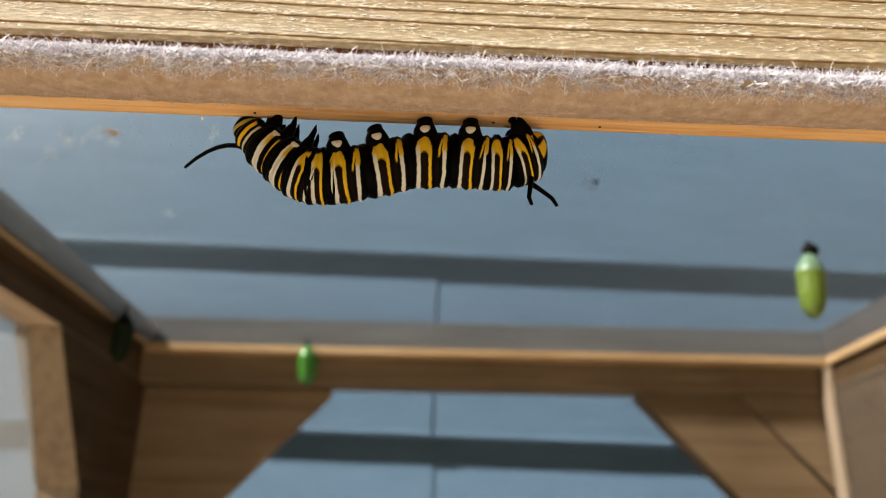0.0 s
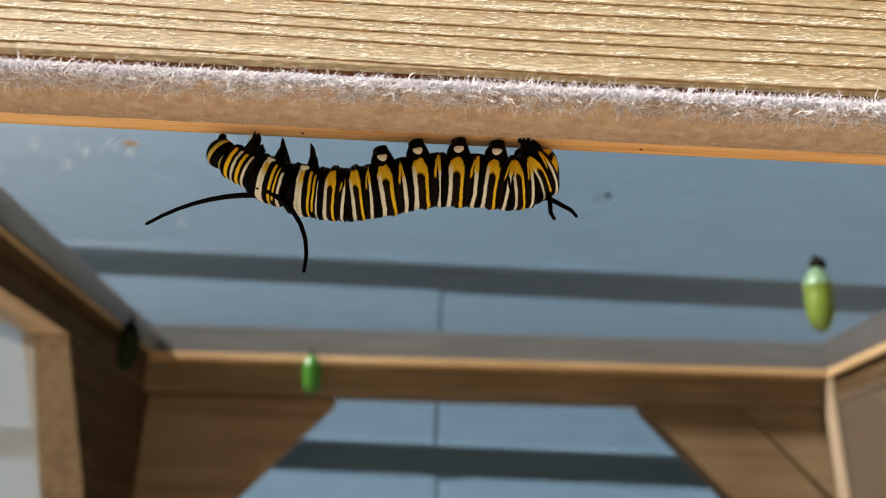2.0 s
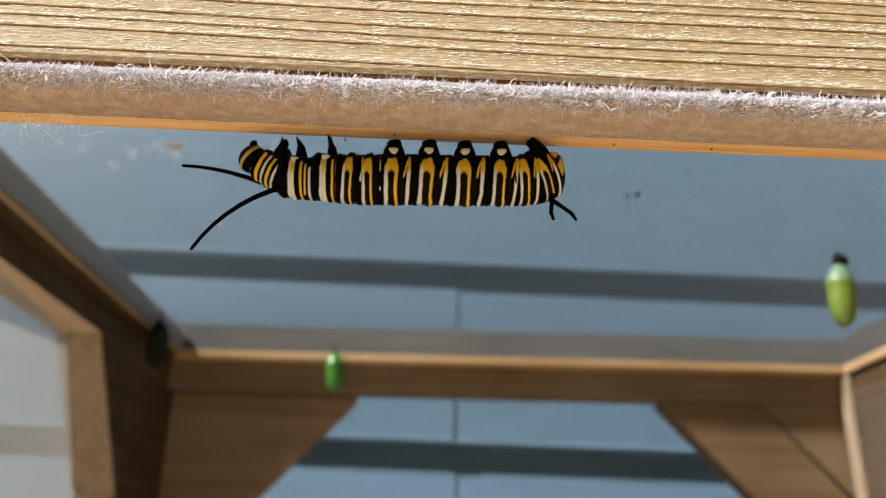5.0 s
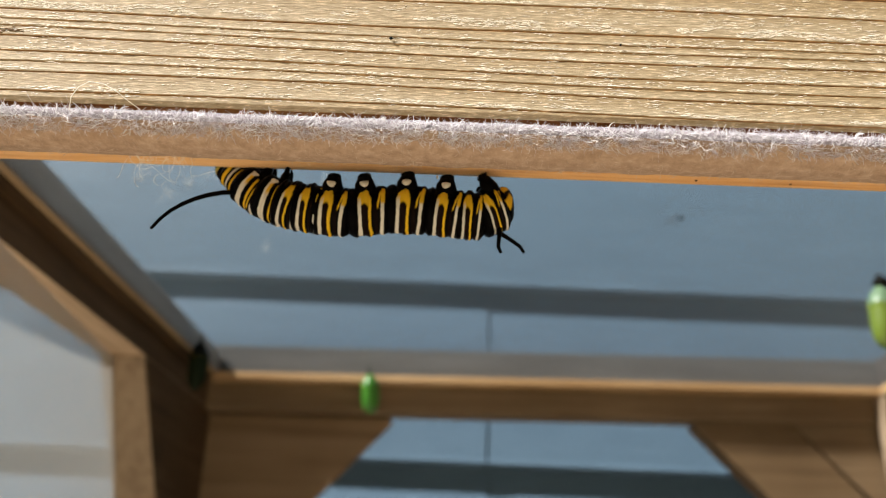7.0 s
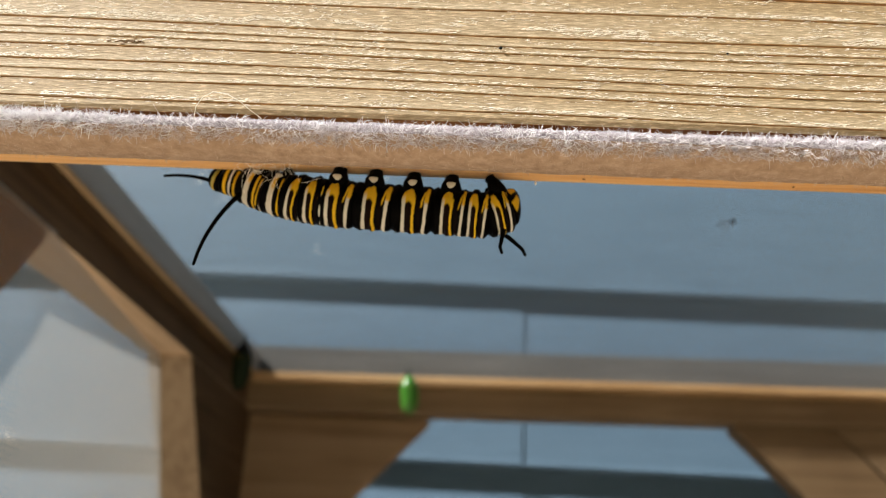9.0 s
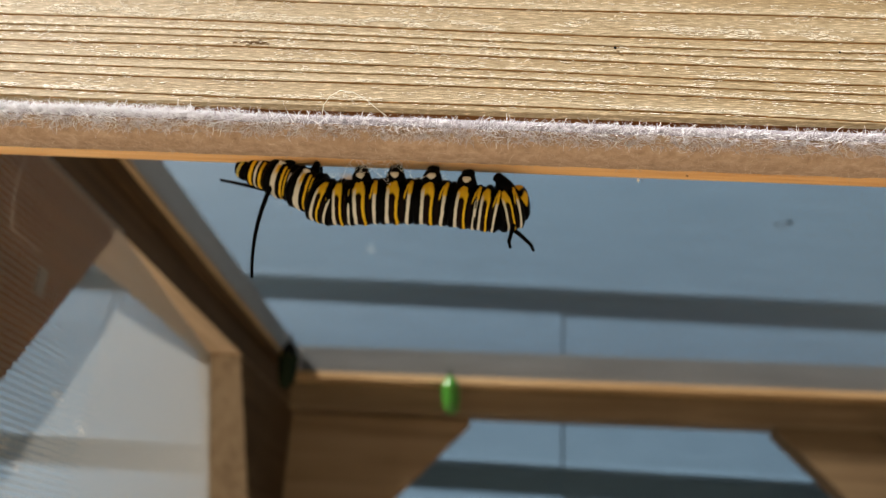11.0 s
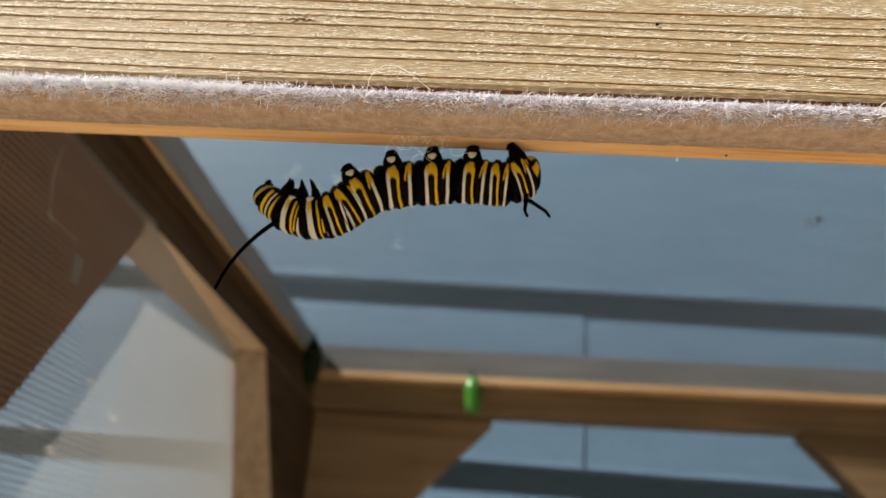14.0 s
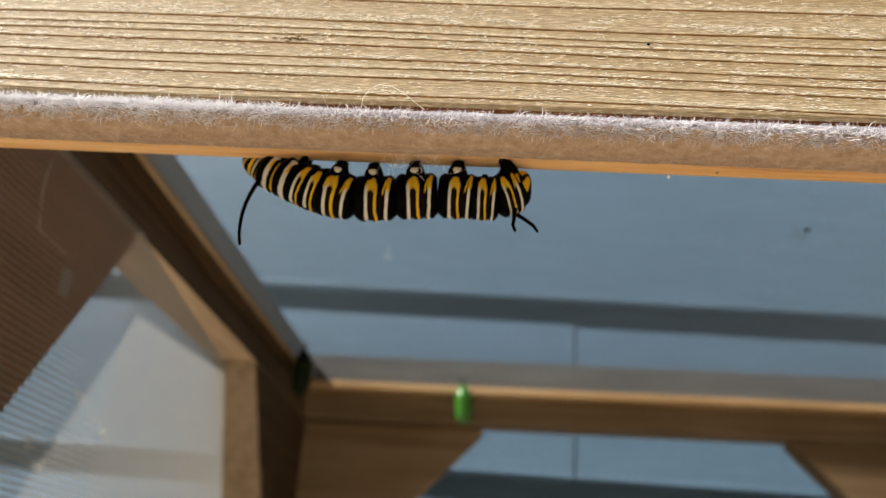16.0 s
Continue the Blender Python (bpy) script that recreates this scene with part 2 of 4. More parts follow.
def prism(points, axis, a, b, bevel=0.001):
    """A polygon in the plane across axis, drawn out from a to b along it."""
    bm = bmesh.new()
    def at(p, h):
        c = list(p)
        c.insert(axis, h)
        return bm.verts.new(c)
    low, high = [at(p, a) for p in points], [at(p, b) for p in points]
    n = len(points)
    bm.faces.new(low)
    bm.faces.new(high[::-1])
    for k in range(n):
        bm.faces.new((low[k], high[k], high[(k + 1) % n], low[(k + 1) % n]))
    bmesh.ops.recalc_face_normals(bm, faces=bm.faces[:])
    if bevel:
        bmesh.ops.bevel(bm, geom=bm.edges[:], offset=bevel, segments=1, affect="EDGES")
    return bm


def tube(points, radii, sides=6):
    """Vertices and faces of a tube along points, closed at both ends."""
    verts, faces = [], []
    n = len(points)
    for k in range(n):
        p = Vector(points[k])
        d = (Vector(points[min(k + 1, n - 1)]) - Vector(points[max(k - 1, 0)])).normalized()
        u = d.cross(Vector((0.31, 0.87, 0.38))).normalized()
        v = d.cross(u)
        for s in range(sides):
            a = 2 * math.pi * s / sides
            verts.append(tuple(p + radii[k] * (math.cos(a) * u + math.sin(a) * v)))
    for k in range(n - 1):
        for s in range(sides):
            s2 = (s + 1) % sides
            faces.append((k * sides + s, k * sides + s2, (k + 1) * sides + s2, (k + 1) * sides + s))
    faces.append(tuple(range(sides))[::-1])
    faces.append(tuple((n - 1) * sides + s for s in range(sides)))
    return verts, [], faces


def gather(pieces):
    verts, faces = [], []
    for v, _, f in pieces:
        o = len(verts)
        verts += v
        faces += [tuple(i + o for i in q) for q in f]
    return verts, [], faces


def thing(name, label, category, group="", kind=""):
    return tagged(new(name), label, category, group, kind)


# ---- setting: ground and house wall ----
# All ground is unseen; its height and tones are set for bounced light.
BASE = 0.72
bm = bmesh.new()
bmesh.ops.create_grid(bm, x_segments=8, y_segments=8, size=60)
for v in bm.verts:
    v.co.z = BASE
tagged(part("ground", bm, LAWN), "unseen dark green lawn, added to weaken bounced light", "ground", kind="structure")
tagged(part("unseen_bed", box(-5, 5, 0.27, 0.6, BASE - 0.05, BASE + 0.012, 0.004), SOIL), "unseen dark soil bed, added to keep bounce off the wall", "ground", kind="structure")
tagged(part("pavement", box(-5, 5, -0.85, 0.268, BASE - 0.05, BASE + 0.02, 0.006), BOUNCE_PAVING), "unseen pale paving, added to bounce warm light upward", "pavement", kind="structure")

WALL_Y = 0.582          # butt edges of the courses
COURSE, LAP_Z = 0.1290, 1.3485
house = tagged(part("wall_house", box(-4, 4, WALL_Y + 0.02, WALL_Y + 0.2, BASE - 0.05, 3.2, 0), SIDING), "house wall clad in blue-grey vinyl siding", "wall", kind="structure")


def course(x0, x1, proud):
    """One course of slightly hollow lap siding with a rounded butt edge and a lip that turns back under it."""
    y = -proud
    prof = [(y + 0.0100, COURSE), (y + 0.0097, COURSE * 0.97), (y + 0.0074, COURSE * 0.84), (y + 0.0049, COURSE * 0.66), (y + 0.0027, COURSE * 0.42), (y + 0.0005, 0.004), (y, 0.0022), (y + 0.0003, 0.0008),
            (y + 0.0012, 0.0), (y + 0.0080, -0.0006), (y + 0.0152, -0.0006), (y + 0.0152, COURSE)]
    return prism(prof, 0, x0, x1, 0)


_spans = [(-3.0, -1.82, 0.0), (-1.82, 0.0062, 0.0009), (0.0074, 1.85, 0.0), (1.849, 5.0, 0.0009)]
_meshes = []
for x0, x1, proud in _spans:
    _meshes.append(part("siding_panel", course(x0, x1, proud), SIDING, house))
for k in range(-5, 14):
    for s, ob in enumerate(_meshes):
        if k == -5:
            o = ob
        else:
            o = ob.copy()
            scene.collection.objects.link(o)
        z = LAP_Z + k * COURSE + (0.42 * COURSE if k > 0 else 0)          # one taller course, stretched so no lap shows below the header in view
        o.matrix_basis = Matrix.Translation((0, WALL_Y, z)) @ pose(0, 0, 0, 0, 1.05, 0) @ Matrix.Translation((0 if k < 0 else -0.93, 0, 0)) @ Matrix.Diagonal((1, 1, 1.42 if k == 0 else 1, 1))

# ---- the cage ----
XL, XR, YB, YFRONT = -0.170, 0.2455, 0.516, 0.1155
Z0, Z1, TH = 1.2415, 1.2622, 0.022
LOW = 0.86
cage = thing("butterfly_cage", "bare wooden frame cage with grey insect screen", "cage")

part("back_rail", box(XL - TH, XR + TH, YB, YB + 0.02, Z0 - 0.001, Z1), RAIL_X, cage)
part("back_low_rail", box(XL, XR, YB, YB + 0.02, LOW, LOW + 0.03), WOOD_X, cage)
for side, x0, x1, zr in (("left", XL - TH, XL, 1.2438), ("right", XR, XR + TH, Z0)):
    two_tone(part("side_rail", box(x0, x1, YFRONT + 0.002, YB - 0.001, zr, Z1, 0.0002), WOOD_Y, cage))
    part("side_low_rail", box(x0, x1, YFRONT + 0.024, YB - 0.0632, LOW, LOW + 0.03), WOOD_Y, cage)
    # depth extended out of sight so the post shades the back brace
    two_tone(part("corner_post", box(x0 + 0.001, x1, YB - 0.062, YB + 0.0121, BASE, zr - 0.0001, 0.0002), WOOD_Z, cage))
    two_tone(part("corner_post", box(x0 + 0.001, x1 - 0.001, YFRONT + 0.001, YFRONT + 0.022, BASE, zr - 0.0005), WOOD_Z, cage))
    # thick corner brace in the plane of the side, tight under the rail
    inner = (0.0, 0.0) if side == "left" else (0.0130, 0.0)
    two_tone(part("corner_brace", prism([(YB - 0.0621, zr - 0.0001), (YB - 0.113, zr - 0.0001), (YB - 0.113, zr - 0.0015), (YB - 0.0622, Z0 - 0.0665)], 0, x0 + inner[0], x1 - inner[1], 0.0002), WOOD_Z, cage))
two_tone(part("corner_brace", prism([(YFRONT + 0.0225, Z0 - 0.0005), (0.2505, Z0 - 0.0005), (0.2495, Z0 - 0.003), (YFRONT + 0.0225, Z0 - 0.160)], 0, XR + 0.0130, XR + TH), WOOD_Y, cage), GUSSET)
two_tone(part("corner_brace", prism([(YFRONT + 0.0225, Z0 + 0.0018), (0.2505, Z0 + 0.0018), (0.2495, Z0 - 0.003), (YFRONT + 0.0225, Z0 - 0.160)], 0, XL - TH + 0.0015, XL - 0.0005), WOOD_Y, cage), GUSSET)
g = 0.114
# left brace set back so rail and post shade it
part("back_brace", prism([(XL - TH, Z0 - 0.0015), (XL + g, Z0 - 0.0015), (XL + g, Z0 - 0.005), (XL + 0.002, Z0 - g * 1.07), (XL - TH, Z0 - g * 1.07)], 1, YB + 0.0125, YB + 0.0195), BRACE, cage)
part("back_brace", prism([(XR - 0.055, Z0 - 0.0015), (XR - g, Z0 - 0.0015), (XR - g, Z0 - 0.004), (XR - 0.002, Z0 - g * 1.07), (XR + 0.052, Z0 - g * 1.07)], 1, YB + 0.0015, YB + 0.0195, 0.0004), BRACE_SHADED, cage, "knotty wooden corner brace darkened for shade")
# second piece added to draw the diagonal line across this brace
part("back_brace", prism([(XR + TH, Z0 - 0.0015), (XR - 0.0538, Z0 - 0.0015), (XR + TH, Z0 - 0.0815)], 1, YB + 0.0028, YB + 0.0190, 0.0004), RAIL_X, cage, "knotty wooden corner brace darkened for shade")
# trim that holds the roof screen down, above the rails
TZ0, TZ1 = Z1 + 0.0015, Z1 + 0.0200
part("roof_trim", box(XL - TH, XR + TH, YB + 0.004, YB + 0.02, TZ0, TZ1), TRIM_X, cage, "wooden trim toned grey")
part("roof_trim", box(XL - TH, XL + 0.0046, YFRONT, YB + 0.003, TZ0, TZ1 - 0.0055), TRIM_Y, cage, "wooden trim toned grey")
part("roof_trim", box(XR + 0.004, XR + TH, YFRONT, YB + 0.003, TZ0, TZ1), TRIM_SHADED, cage, "wooden trim, shade put into its grey")
# thin laths along the top of the rails, under the screen
part("screen_lath", box(XL + 0.0035, XR - 0.0035, YB - 0.011, YB - 0.0004, Z1 - 0.0052, Z1 - 0.0004, 0.0007), LATH_X, cage, "thin orange-brown lath")
# dark strip continues the rail face's shade up to the bright lath
part("screen_lath", box(XL + 0.0002, XL + 0.0048, YFRONT + 0.004, YB - 0.0115, Z1 - 0.0050, Z1 - 0.0004, 0.0004), SHADE_Y, cage, "thin lath darkened like the shaded rail face")
part("screen_lath", box(XL + 0.0050, XL + 0.0066, YFRONT + 0.004, YB - 0.0115, Z1 - 0.0028, Z1 - 0.0004, 0.0004), LATH_Y, cage, "thin orange-brown lath")
part("screen_lath", box(XR - 0.0032, XR - 0.0002, YFRONT + 0.004, YB - 0.0005, Z1 - 0.0052, Z1 - 0.0004, 0.0007), LATH_Y, cage, "thin orange-brown lath")
part("screen_batten", box(XR - 0.0035, XR - 0.0005, YB - 0.0125, YB - 0.0015, LOW + 0.03, Z0 + 0.0150, 0.0006), LATH_Z, cage, "pale wooden batten")


# Solid panel assumed here; it also keeps light off the left inner faces.
part("side_board", box(XR + 0.0035, XR + 0.0125, YFRONT + 0.024, YB - 0.0632, LOW + 0.031, Z0 - 0.002), BOARD, cage, "greyish plywood panel")


def screen(name, axis, at, u0, u1, v0, v1, mat=None, pitch=0.0014, wire=0.00013):
    """A woven screen across axis: square wires both ways, joined."""
    verts, faces = [], []
    def bar(lo, hi):
        o = len(verts)
        for c in ((lo[0], lo[1], lo[2]), (hi[0], lo[1], lo[2]), (hi[0], hi[1], lo[2]), (lo[0], hi[1], lo[2]), (lo[0], lo[1], hi[2]), (hi[0], lo[1], hi[2]), (hi[0], hi[1], hi[2]), (lo[0], hi[1], hi[2])):
            verts.append(c)
        faces.extend(tuple(o + i for i in q) for q in ((0, 3, 2, 1), (4, 5, 6, 7), (0, 1, 5, 4), (1, 2, 6, 5), (2, 3, 7, 6), (3, 0, 4, 7)))
    others = [a for a in range(3) if a != axis]
    for turn, (a0, a1), (b0, b1) in ((0, (u0, u1), (v0, v1)), (1, (v0, v1), (u0, u1))):
        n = int((a1 - a0) / pitch)
        for k in range(n + 1):
            c = a0 + k * pitch
            lo, hi = [0, 0, 0], [0, 0, 0]
            lo[axis], hi[axis] = at - wire / 2 + turn * wire * 0.8, at + wire / 2 + turn * wire * 0.8
            i, j = (others[0], others[1]) if turn == 0 else (others[1], others[0])
            lo[i], hi[i], lo[j], hi[j] = c - wire / 2, c + wire / 2, b0, b1
            bar(lo, hi)
    return tagged(part(name, (verts, [], faces), mat or SCREEN, cage, "translucent insect screen paled for sun glow" if mat is SIDE_SCREEN else "dark grey woven insect screen"), kind="stuff")


screen("roof_screen", 2, Z1 + 0.0008, XL - 0.005, XR + 0.005, YFRONT + 0.001, YB + 0.005)
screen("side_screen", 0, XL + 0.0010, YFRONT + 0.003, 0.2530, LOW + 0.03, Z0 + 0.003, SIDE_SCREEN, pitch=0.0019, wire=0.0003)
# behind the gusset it is sheared outward so the brace edge shows clear in view
_web = screen("side_screen", 0, XL + 0.0010, 0.2532, YB - 0.0040, LOW + 0.03, Z0 + 0.0015, SIDE_SCREEN, pitch=0.0019, wire=0.0003)
for v in _web.data.vertices:
    v.co.x -= (TH + 0.007) * (v.co.y - 0.2532) / 0.2588
screen("side_screen", 0, XR - 0.0010, YFRONT + 0.003, YB - 0.002, LOW + 0.03, Z0 + 0.003, SIDE_SCREEN, pitch=0.0019, wire=0.00012)
screen("back_screen", 1, YB + 0.0205, XL, XR, LOW + 0.03, Z0, DARK_SCREEN, wire=0.00018)

# ---- front header: ribbed face, bare lip, pile strip ----
FACE_Y, FACE_Z = 0.0965, 1.193
SLOPE = -0.0155          # the header runs slightly down to the right
HX0, HX1, HTOP = -0.196, 0.268, 1.284


def header_z(x):
    return SLOPE * x


def ring_value(x, z):
    """Distance from the nearest dark latewood line, 0 on the line to 1 between lines."""
    w = z + 0.0009 * np.sin(x * 9.0 + 1.0) + 0.00018 * np.sin(x * 61.0 + z * 300) + 0.0022 * x
    warp = w * 610.0 + 0.9 * np.sin(w * 210.0) + 0.45 * np.sin(w * 470.0 + 1.3) + 0.25 * np.sin(w * 1100.0)
    f = warp - np.floor(warp)
    return f


def header_face():
    xs = np.concatenate([np.linspace(HX0, -0.146, 30), np.linspace(-0.145, 0.075, 620), np.linspace(0.076, HX1, 70)])
    nx = len(xs)
    zs = np.concatenate([np.linspace(0.0002, 0.0007, 6), np.linspace(0.0008, 0.0300, 420), np.linspace(0.0305, HTOP - FACE_Z, 90)])
    gx, gz = np.meshgrid(xs, zs)
    f = ring_value(gx, gz)
    rng = np.random.default_rng(4)
    rough = rng.normal(0, 1, gx.shape)
    rough = sum(np.roll(rough, k, 1) for k in range(4)) / 3
    ridge = 0.0001 * np.clip(1 - (f - 0.08) / 0.92, 0, 1) ** 0.9      # each ring overhangs the one below it
    ridge = np.where(f < 0.08, 0.0001 * f / 0.08 - 0.00004 * (1 - f / 0.08), ridge)
    y = FACE_Y - ridge - rough * 0.000017
    y += np.where(gz < 0.0007, (0.0007 - gz) * 0.9, 0)
    z = FACE_Z + gz + SLOPE * gx
    verts = np.stack([gx, y, z], -1).reshape(-1, 3)
    n = len(zs)
    idx = np.arange(n * nx).reshape(n, nx)
    quads = np.stack([idx[:-1, :-1], idx[:-1, 1:], idx[1:, 1:], idx[1:, :-1]], -1).reshape(-1, 4)
    me = bpy.data.meshes.new("header_face")
    me.from_pydata(verts.tolist(), [], quads.tolist())
    a = me.attributes.new("ring", "FLOAT", "POINT")
    depth = 0.75 + 0.25 * np.sin(gx * 40 + gz * 900)
    # crests just above each line are paled as if sunlit
    line = np.clip(np.where(f < 0.07, f / 0.07 * 0.25, np.where(f > 0.98, 0.05 + (1 - f) / 0.02 * 0.25, 0.30 + 0.7 * np.clip(1.0 - (f - 0.14) * 1.5, 0, 1) * depth)), 0, 1)
    a.data.foreach_set("value", line.reshape(-1).astype(np.float32))
    me.polygons.foreach_set("use_smooth", [True] * len(me.polygons))
    me.materials.append(FACE)
    ob = new("header_face", me)
    ob.parent = cage
    ob["label"] = "weathered wood with raised grain lines"
    return ob


face = header_face()


def glint_fibres():
    """Fine raised wood fibres on the weathered face, coloured pale as sun glints, joined."""
    rng = random.Random(77)
    verts, faces = [], []
    for _ in range(150000):
        x, z = rng.uniform(-0.15, 0.08), rng.uniform(0.0010, 0.030)
        f = ring_value(x, z)
        if f < 0.11 or f > 0.34 and rng.random() < 0.86 or noise.noise((x * 190, z * 900, 3.3)) < 0.0:
            continue                                       # most fibres stand in patches on the crests of the rings
        ln, r = rng.uniform(0.0003, 0.0012) * rng.uniform(0.3, 1.1), rng.uniform(0.000024, 0.000056)
        crest = 0.0001 * (1 - max(0.0, f - 0.08) / 0.92) if f > 0.05 else 0.00004
        p = Vector((x, FACE_Y - crest - 0.1 * r, FACE_Z + z + SLOPE * x))
        d = Vector((1, rng.gauss(-0.02, 0.03), rng.gauss(-0.02, 0.06))).normalized()
        o = len(verts)
        for q, rr in ((p, r * 0.4), (p + d * ln * 0.5 + Vector((0, -r * 0.3, 0)), r), (p + d * ln, r * 0.3)):
            # one flat side is turned to sun and camera, to glint
            for a in (1.70, 3.80, 5.89):
                verts.append((q.x, q.y + rr * math.cos(a), q.z + rr * math.sin(a)))
        for k in (0, 3):
            for a in range(3):
                b = (a + 1) % 3
                faces.append((o + k + a, o + k + b, o + k + 3 + b, o + k + 3 + a))
    return tagged(part("glint_fibre", (verts, [], faces), GLINT, face, "fine raised wood fibres, pale as sun glints"), kind="stuff")


glint_fibres()
_bm = prism([(FACE_Y + 0.0008, FACE_Z + 0.0012), (FACE_Y + 0.0008, HTOP), (YFRONT, HTOP), (YFRONT, 1.1958), (YFRONT - 0.0004, 1.1951), (YFRONT - 0.0012, 1.1949), (0.1070, 1.1949), (0.098, 1.1945)], 0, HX0, HX1, 0)
for v in _bm.verts:
    v.co.z += SLOPE * v.co.x
part("header_board", _bm, LIP, cage, "bare orange-brown wood underside")

# Slab added under the face; its red-brown stands for the shaded gap.
_bm = box(HX0, HX1, FACE_Y + 0.0006, FACE_Y + 0.0022, FACE_Z - 0.0012, FACE_Z + 0.0011, 0)
for v in _bm.verts:
    v.co.z += SLOPE * v.co.x
part("bottom_edge", _bm, EDGE, cage, "unweathered board edge, the gap's shade in its red-brown")

STRIP = [(0.0988, 1.1936), (0.0970, 1.1927), (0.0959, 1.1916), (0.0957, 1.1906), (0.0964, 1.1898), (0.0984, 1.1893), (0.1010, 1.1894), (0.1040, 1.1904), (0.1068, 1.1922), (0.1086, 1.1938), (0.1094, 1.1952)]


def pile_strip():
    nx = 520
    verts, faces = [], []
    for i in range(nx):
        x = HX0 + (HX1 - HX0) * i / (nx - 1)
        for j, (y, z) in enumerate(STRIP):
            w = 0.00022 * noise.noise((x * 260, j * 1.7, 0)) + 0.00012 * noise.noise((x * 900, j * 3.1, 5))
            verts.append((x, y + w * 0.5, z + SLOPE * x + w))
    m = len(STRIP)
    for i in range(nx - 1):
        for j in range(m - 1):
            faces.append((i * m + j, i * m + j + 1, (i + 1) * m + j + 1, (i + 1) * m + j))
    ob = part("pile_strip", (verts, [], faces), [PILE, PILE_TOP], cage, "fuzzy pile strip under the header", True)
    ob.data.polygons.foreach_set("material_index", [1 if k % (m - 1) < 3 else 0 for k in range(len(faces))])
    return ob


strip = pile_strip()


def fibres(name, count, where, length, thick, mat, seed, out=1.0, flat=0.0, xs=(-0.165, 0.09), lift=0.0):
    """Loose curly fibres on the strip between two stations of its outline, joined."""
    rng = random.Random(seed)
    verts, faces = [], []
    m = len(STRIP) - 1
    for _ in range(count):
        x = rng.uniform(*xs)
        if lift and rng.random() > min(x - xs[0], xs[1] - x) / 0.022:
            continue                                       # the upright tuft thins out towards its ends
        s = rng.uniform(*where)
        if s < 3.4 and (x < -0.086 or x > -0.004) and rng.random() < (0.62 if x < -0.086 else 0.32):
            s -= rng.uniform(0.3, 1.0)           # the pile reaches the face here
        if noise.noise((x * 420, s * 0.9, seed)) > 0.30 or s < 0.6:
            continue
        j = min(int(s), m - 1)
        y = STRIP[j][0] + (STRIP[j + 1][0] - STRIP[j][0]) * (s - j)
        z = STRIP[j][1] + (STRIP[j + 1][1] - STRIP[j][1]) * (s - j)
        ny, nz = STRIP[j + 1][1] - STRIP[j][1], -(STRIP[j + 1][0] - STRIP[j][0])
        n = Vector((0, ny, nz)).normalized()
        if n.y > 0 and s < 3:
            n = -n
        p = Vector((x, y, z + SLOPE * x)) - n * 0.0002
        d = (n * out * rng.uniform(0.3, 1.0) + Vector((rng.gauss(0, 1), rng.gauss(0, 0.5), rng.gauss(0, 0.6))) * (0.55 + flat) + Vector((0, -0.3, 1)) * lift).normalized()
        bend = Vector((rng.gauss(0, 1), rng.gauss(0, 0.7), rng.gauss(0, 0.7))) * 1.25
        ln = length * rng.uniform(0.35, 1.25)
        r = thick * rng.uniform(0.6, 1.25)
        o = len(verts)
        for k in range(6):
            u = d.cross(Vector((0.3, 0.8, 0.5))).normalized()
            v = d.cross(u)
            rr = r * (1 - 0.12 * k)
            for a in (0, 2.0944, 4.18879):
                verts.append(tuple(p + rr * (math.cos(a) * u + math.sin(a) * v)))
            p = p + d * ln / 5
            d = (d + bend * 0.5).normalized()
            bend = bend + Vector((rng.gauss(0, 0.3), rng.gauss(0, 0.3), rng.gauss(0, 0.3)))
        for k in range(5):
            for a in range(3):
                b = (a + 1) % 3
                faces.append((o + 3 * k + a, o + 3 * k + b, o + 3 * k + 3 + b, o + 3 * k + 3 + a))
    return tagged(part(name, (verts, [], faces), mat, strip, "loose pale fibres"), kind="stuff")


fibres("bright_fibre", 42000, (1.8, 4.3), 0.0012, 0.000036, FIBRE, 3, out=0.7, flat=0.35)
fibres("curled_fibre", 3000, (1.8, 3.9), 0.0015, 0.00006, FIBRE_WHITE, 17, out=0.9, flat=0.5)
fibres("long_fibre", 1300, (1.9, 4.0), 0.0022, 0.000024, FIBRE, 13, out=0.6, flat=0.4)
# along this stretch the pile stands up against the face
fibres("bright_fibre", 22000, (1.7, 3.8), 0.0013, 0.000046, FIBRE_WHITE, 21, out=0.7, flat=0.3, xs=(-0.187, -0.074), lift=0.7)
fibres("bright_fibre", 3500, (1.7, 3.0), 0.0012, 0.000038, FIBRE, 22, out=0.5, flat=0.2, xs=(-0.014, 0.11), lift=0.6)
fibres("soft_fibre", 16000, (3.5, 9.3), 0.0009, 0.000036, FUZZ, 8, out=0.35, flat=0.5)


# ---- caterpillar ----
SKIN_BLACK, SKIN_MAROON, SKIN_YELLOW, SKIN_WHITE = (np.array(c) for c in ((0.0008, 0.0006, 0.0005), (0.007, 0.003, 0.0018), (0.62, 0.375, 0.018), (0.57, 0.53, 0.44)))


def stripe(d, half, soft=0.016):
    return min(1.0, max(0.0, (half - abs(d)) / soft + 0.5))


def span(x, low, high, soft=5.0):
    return min(1.0, max(0.0, (x - low) / soft + 0.5)) * min(1.0, max(0.0, (high - x) / soft + 0.5))


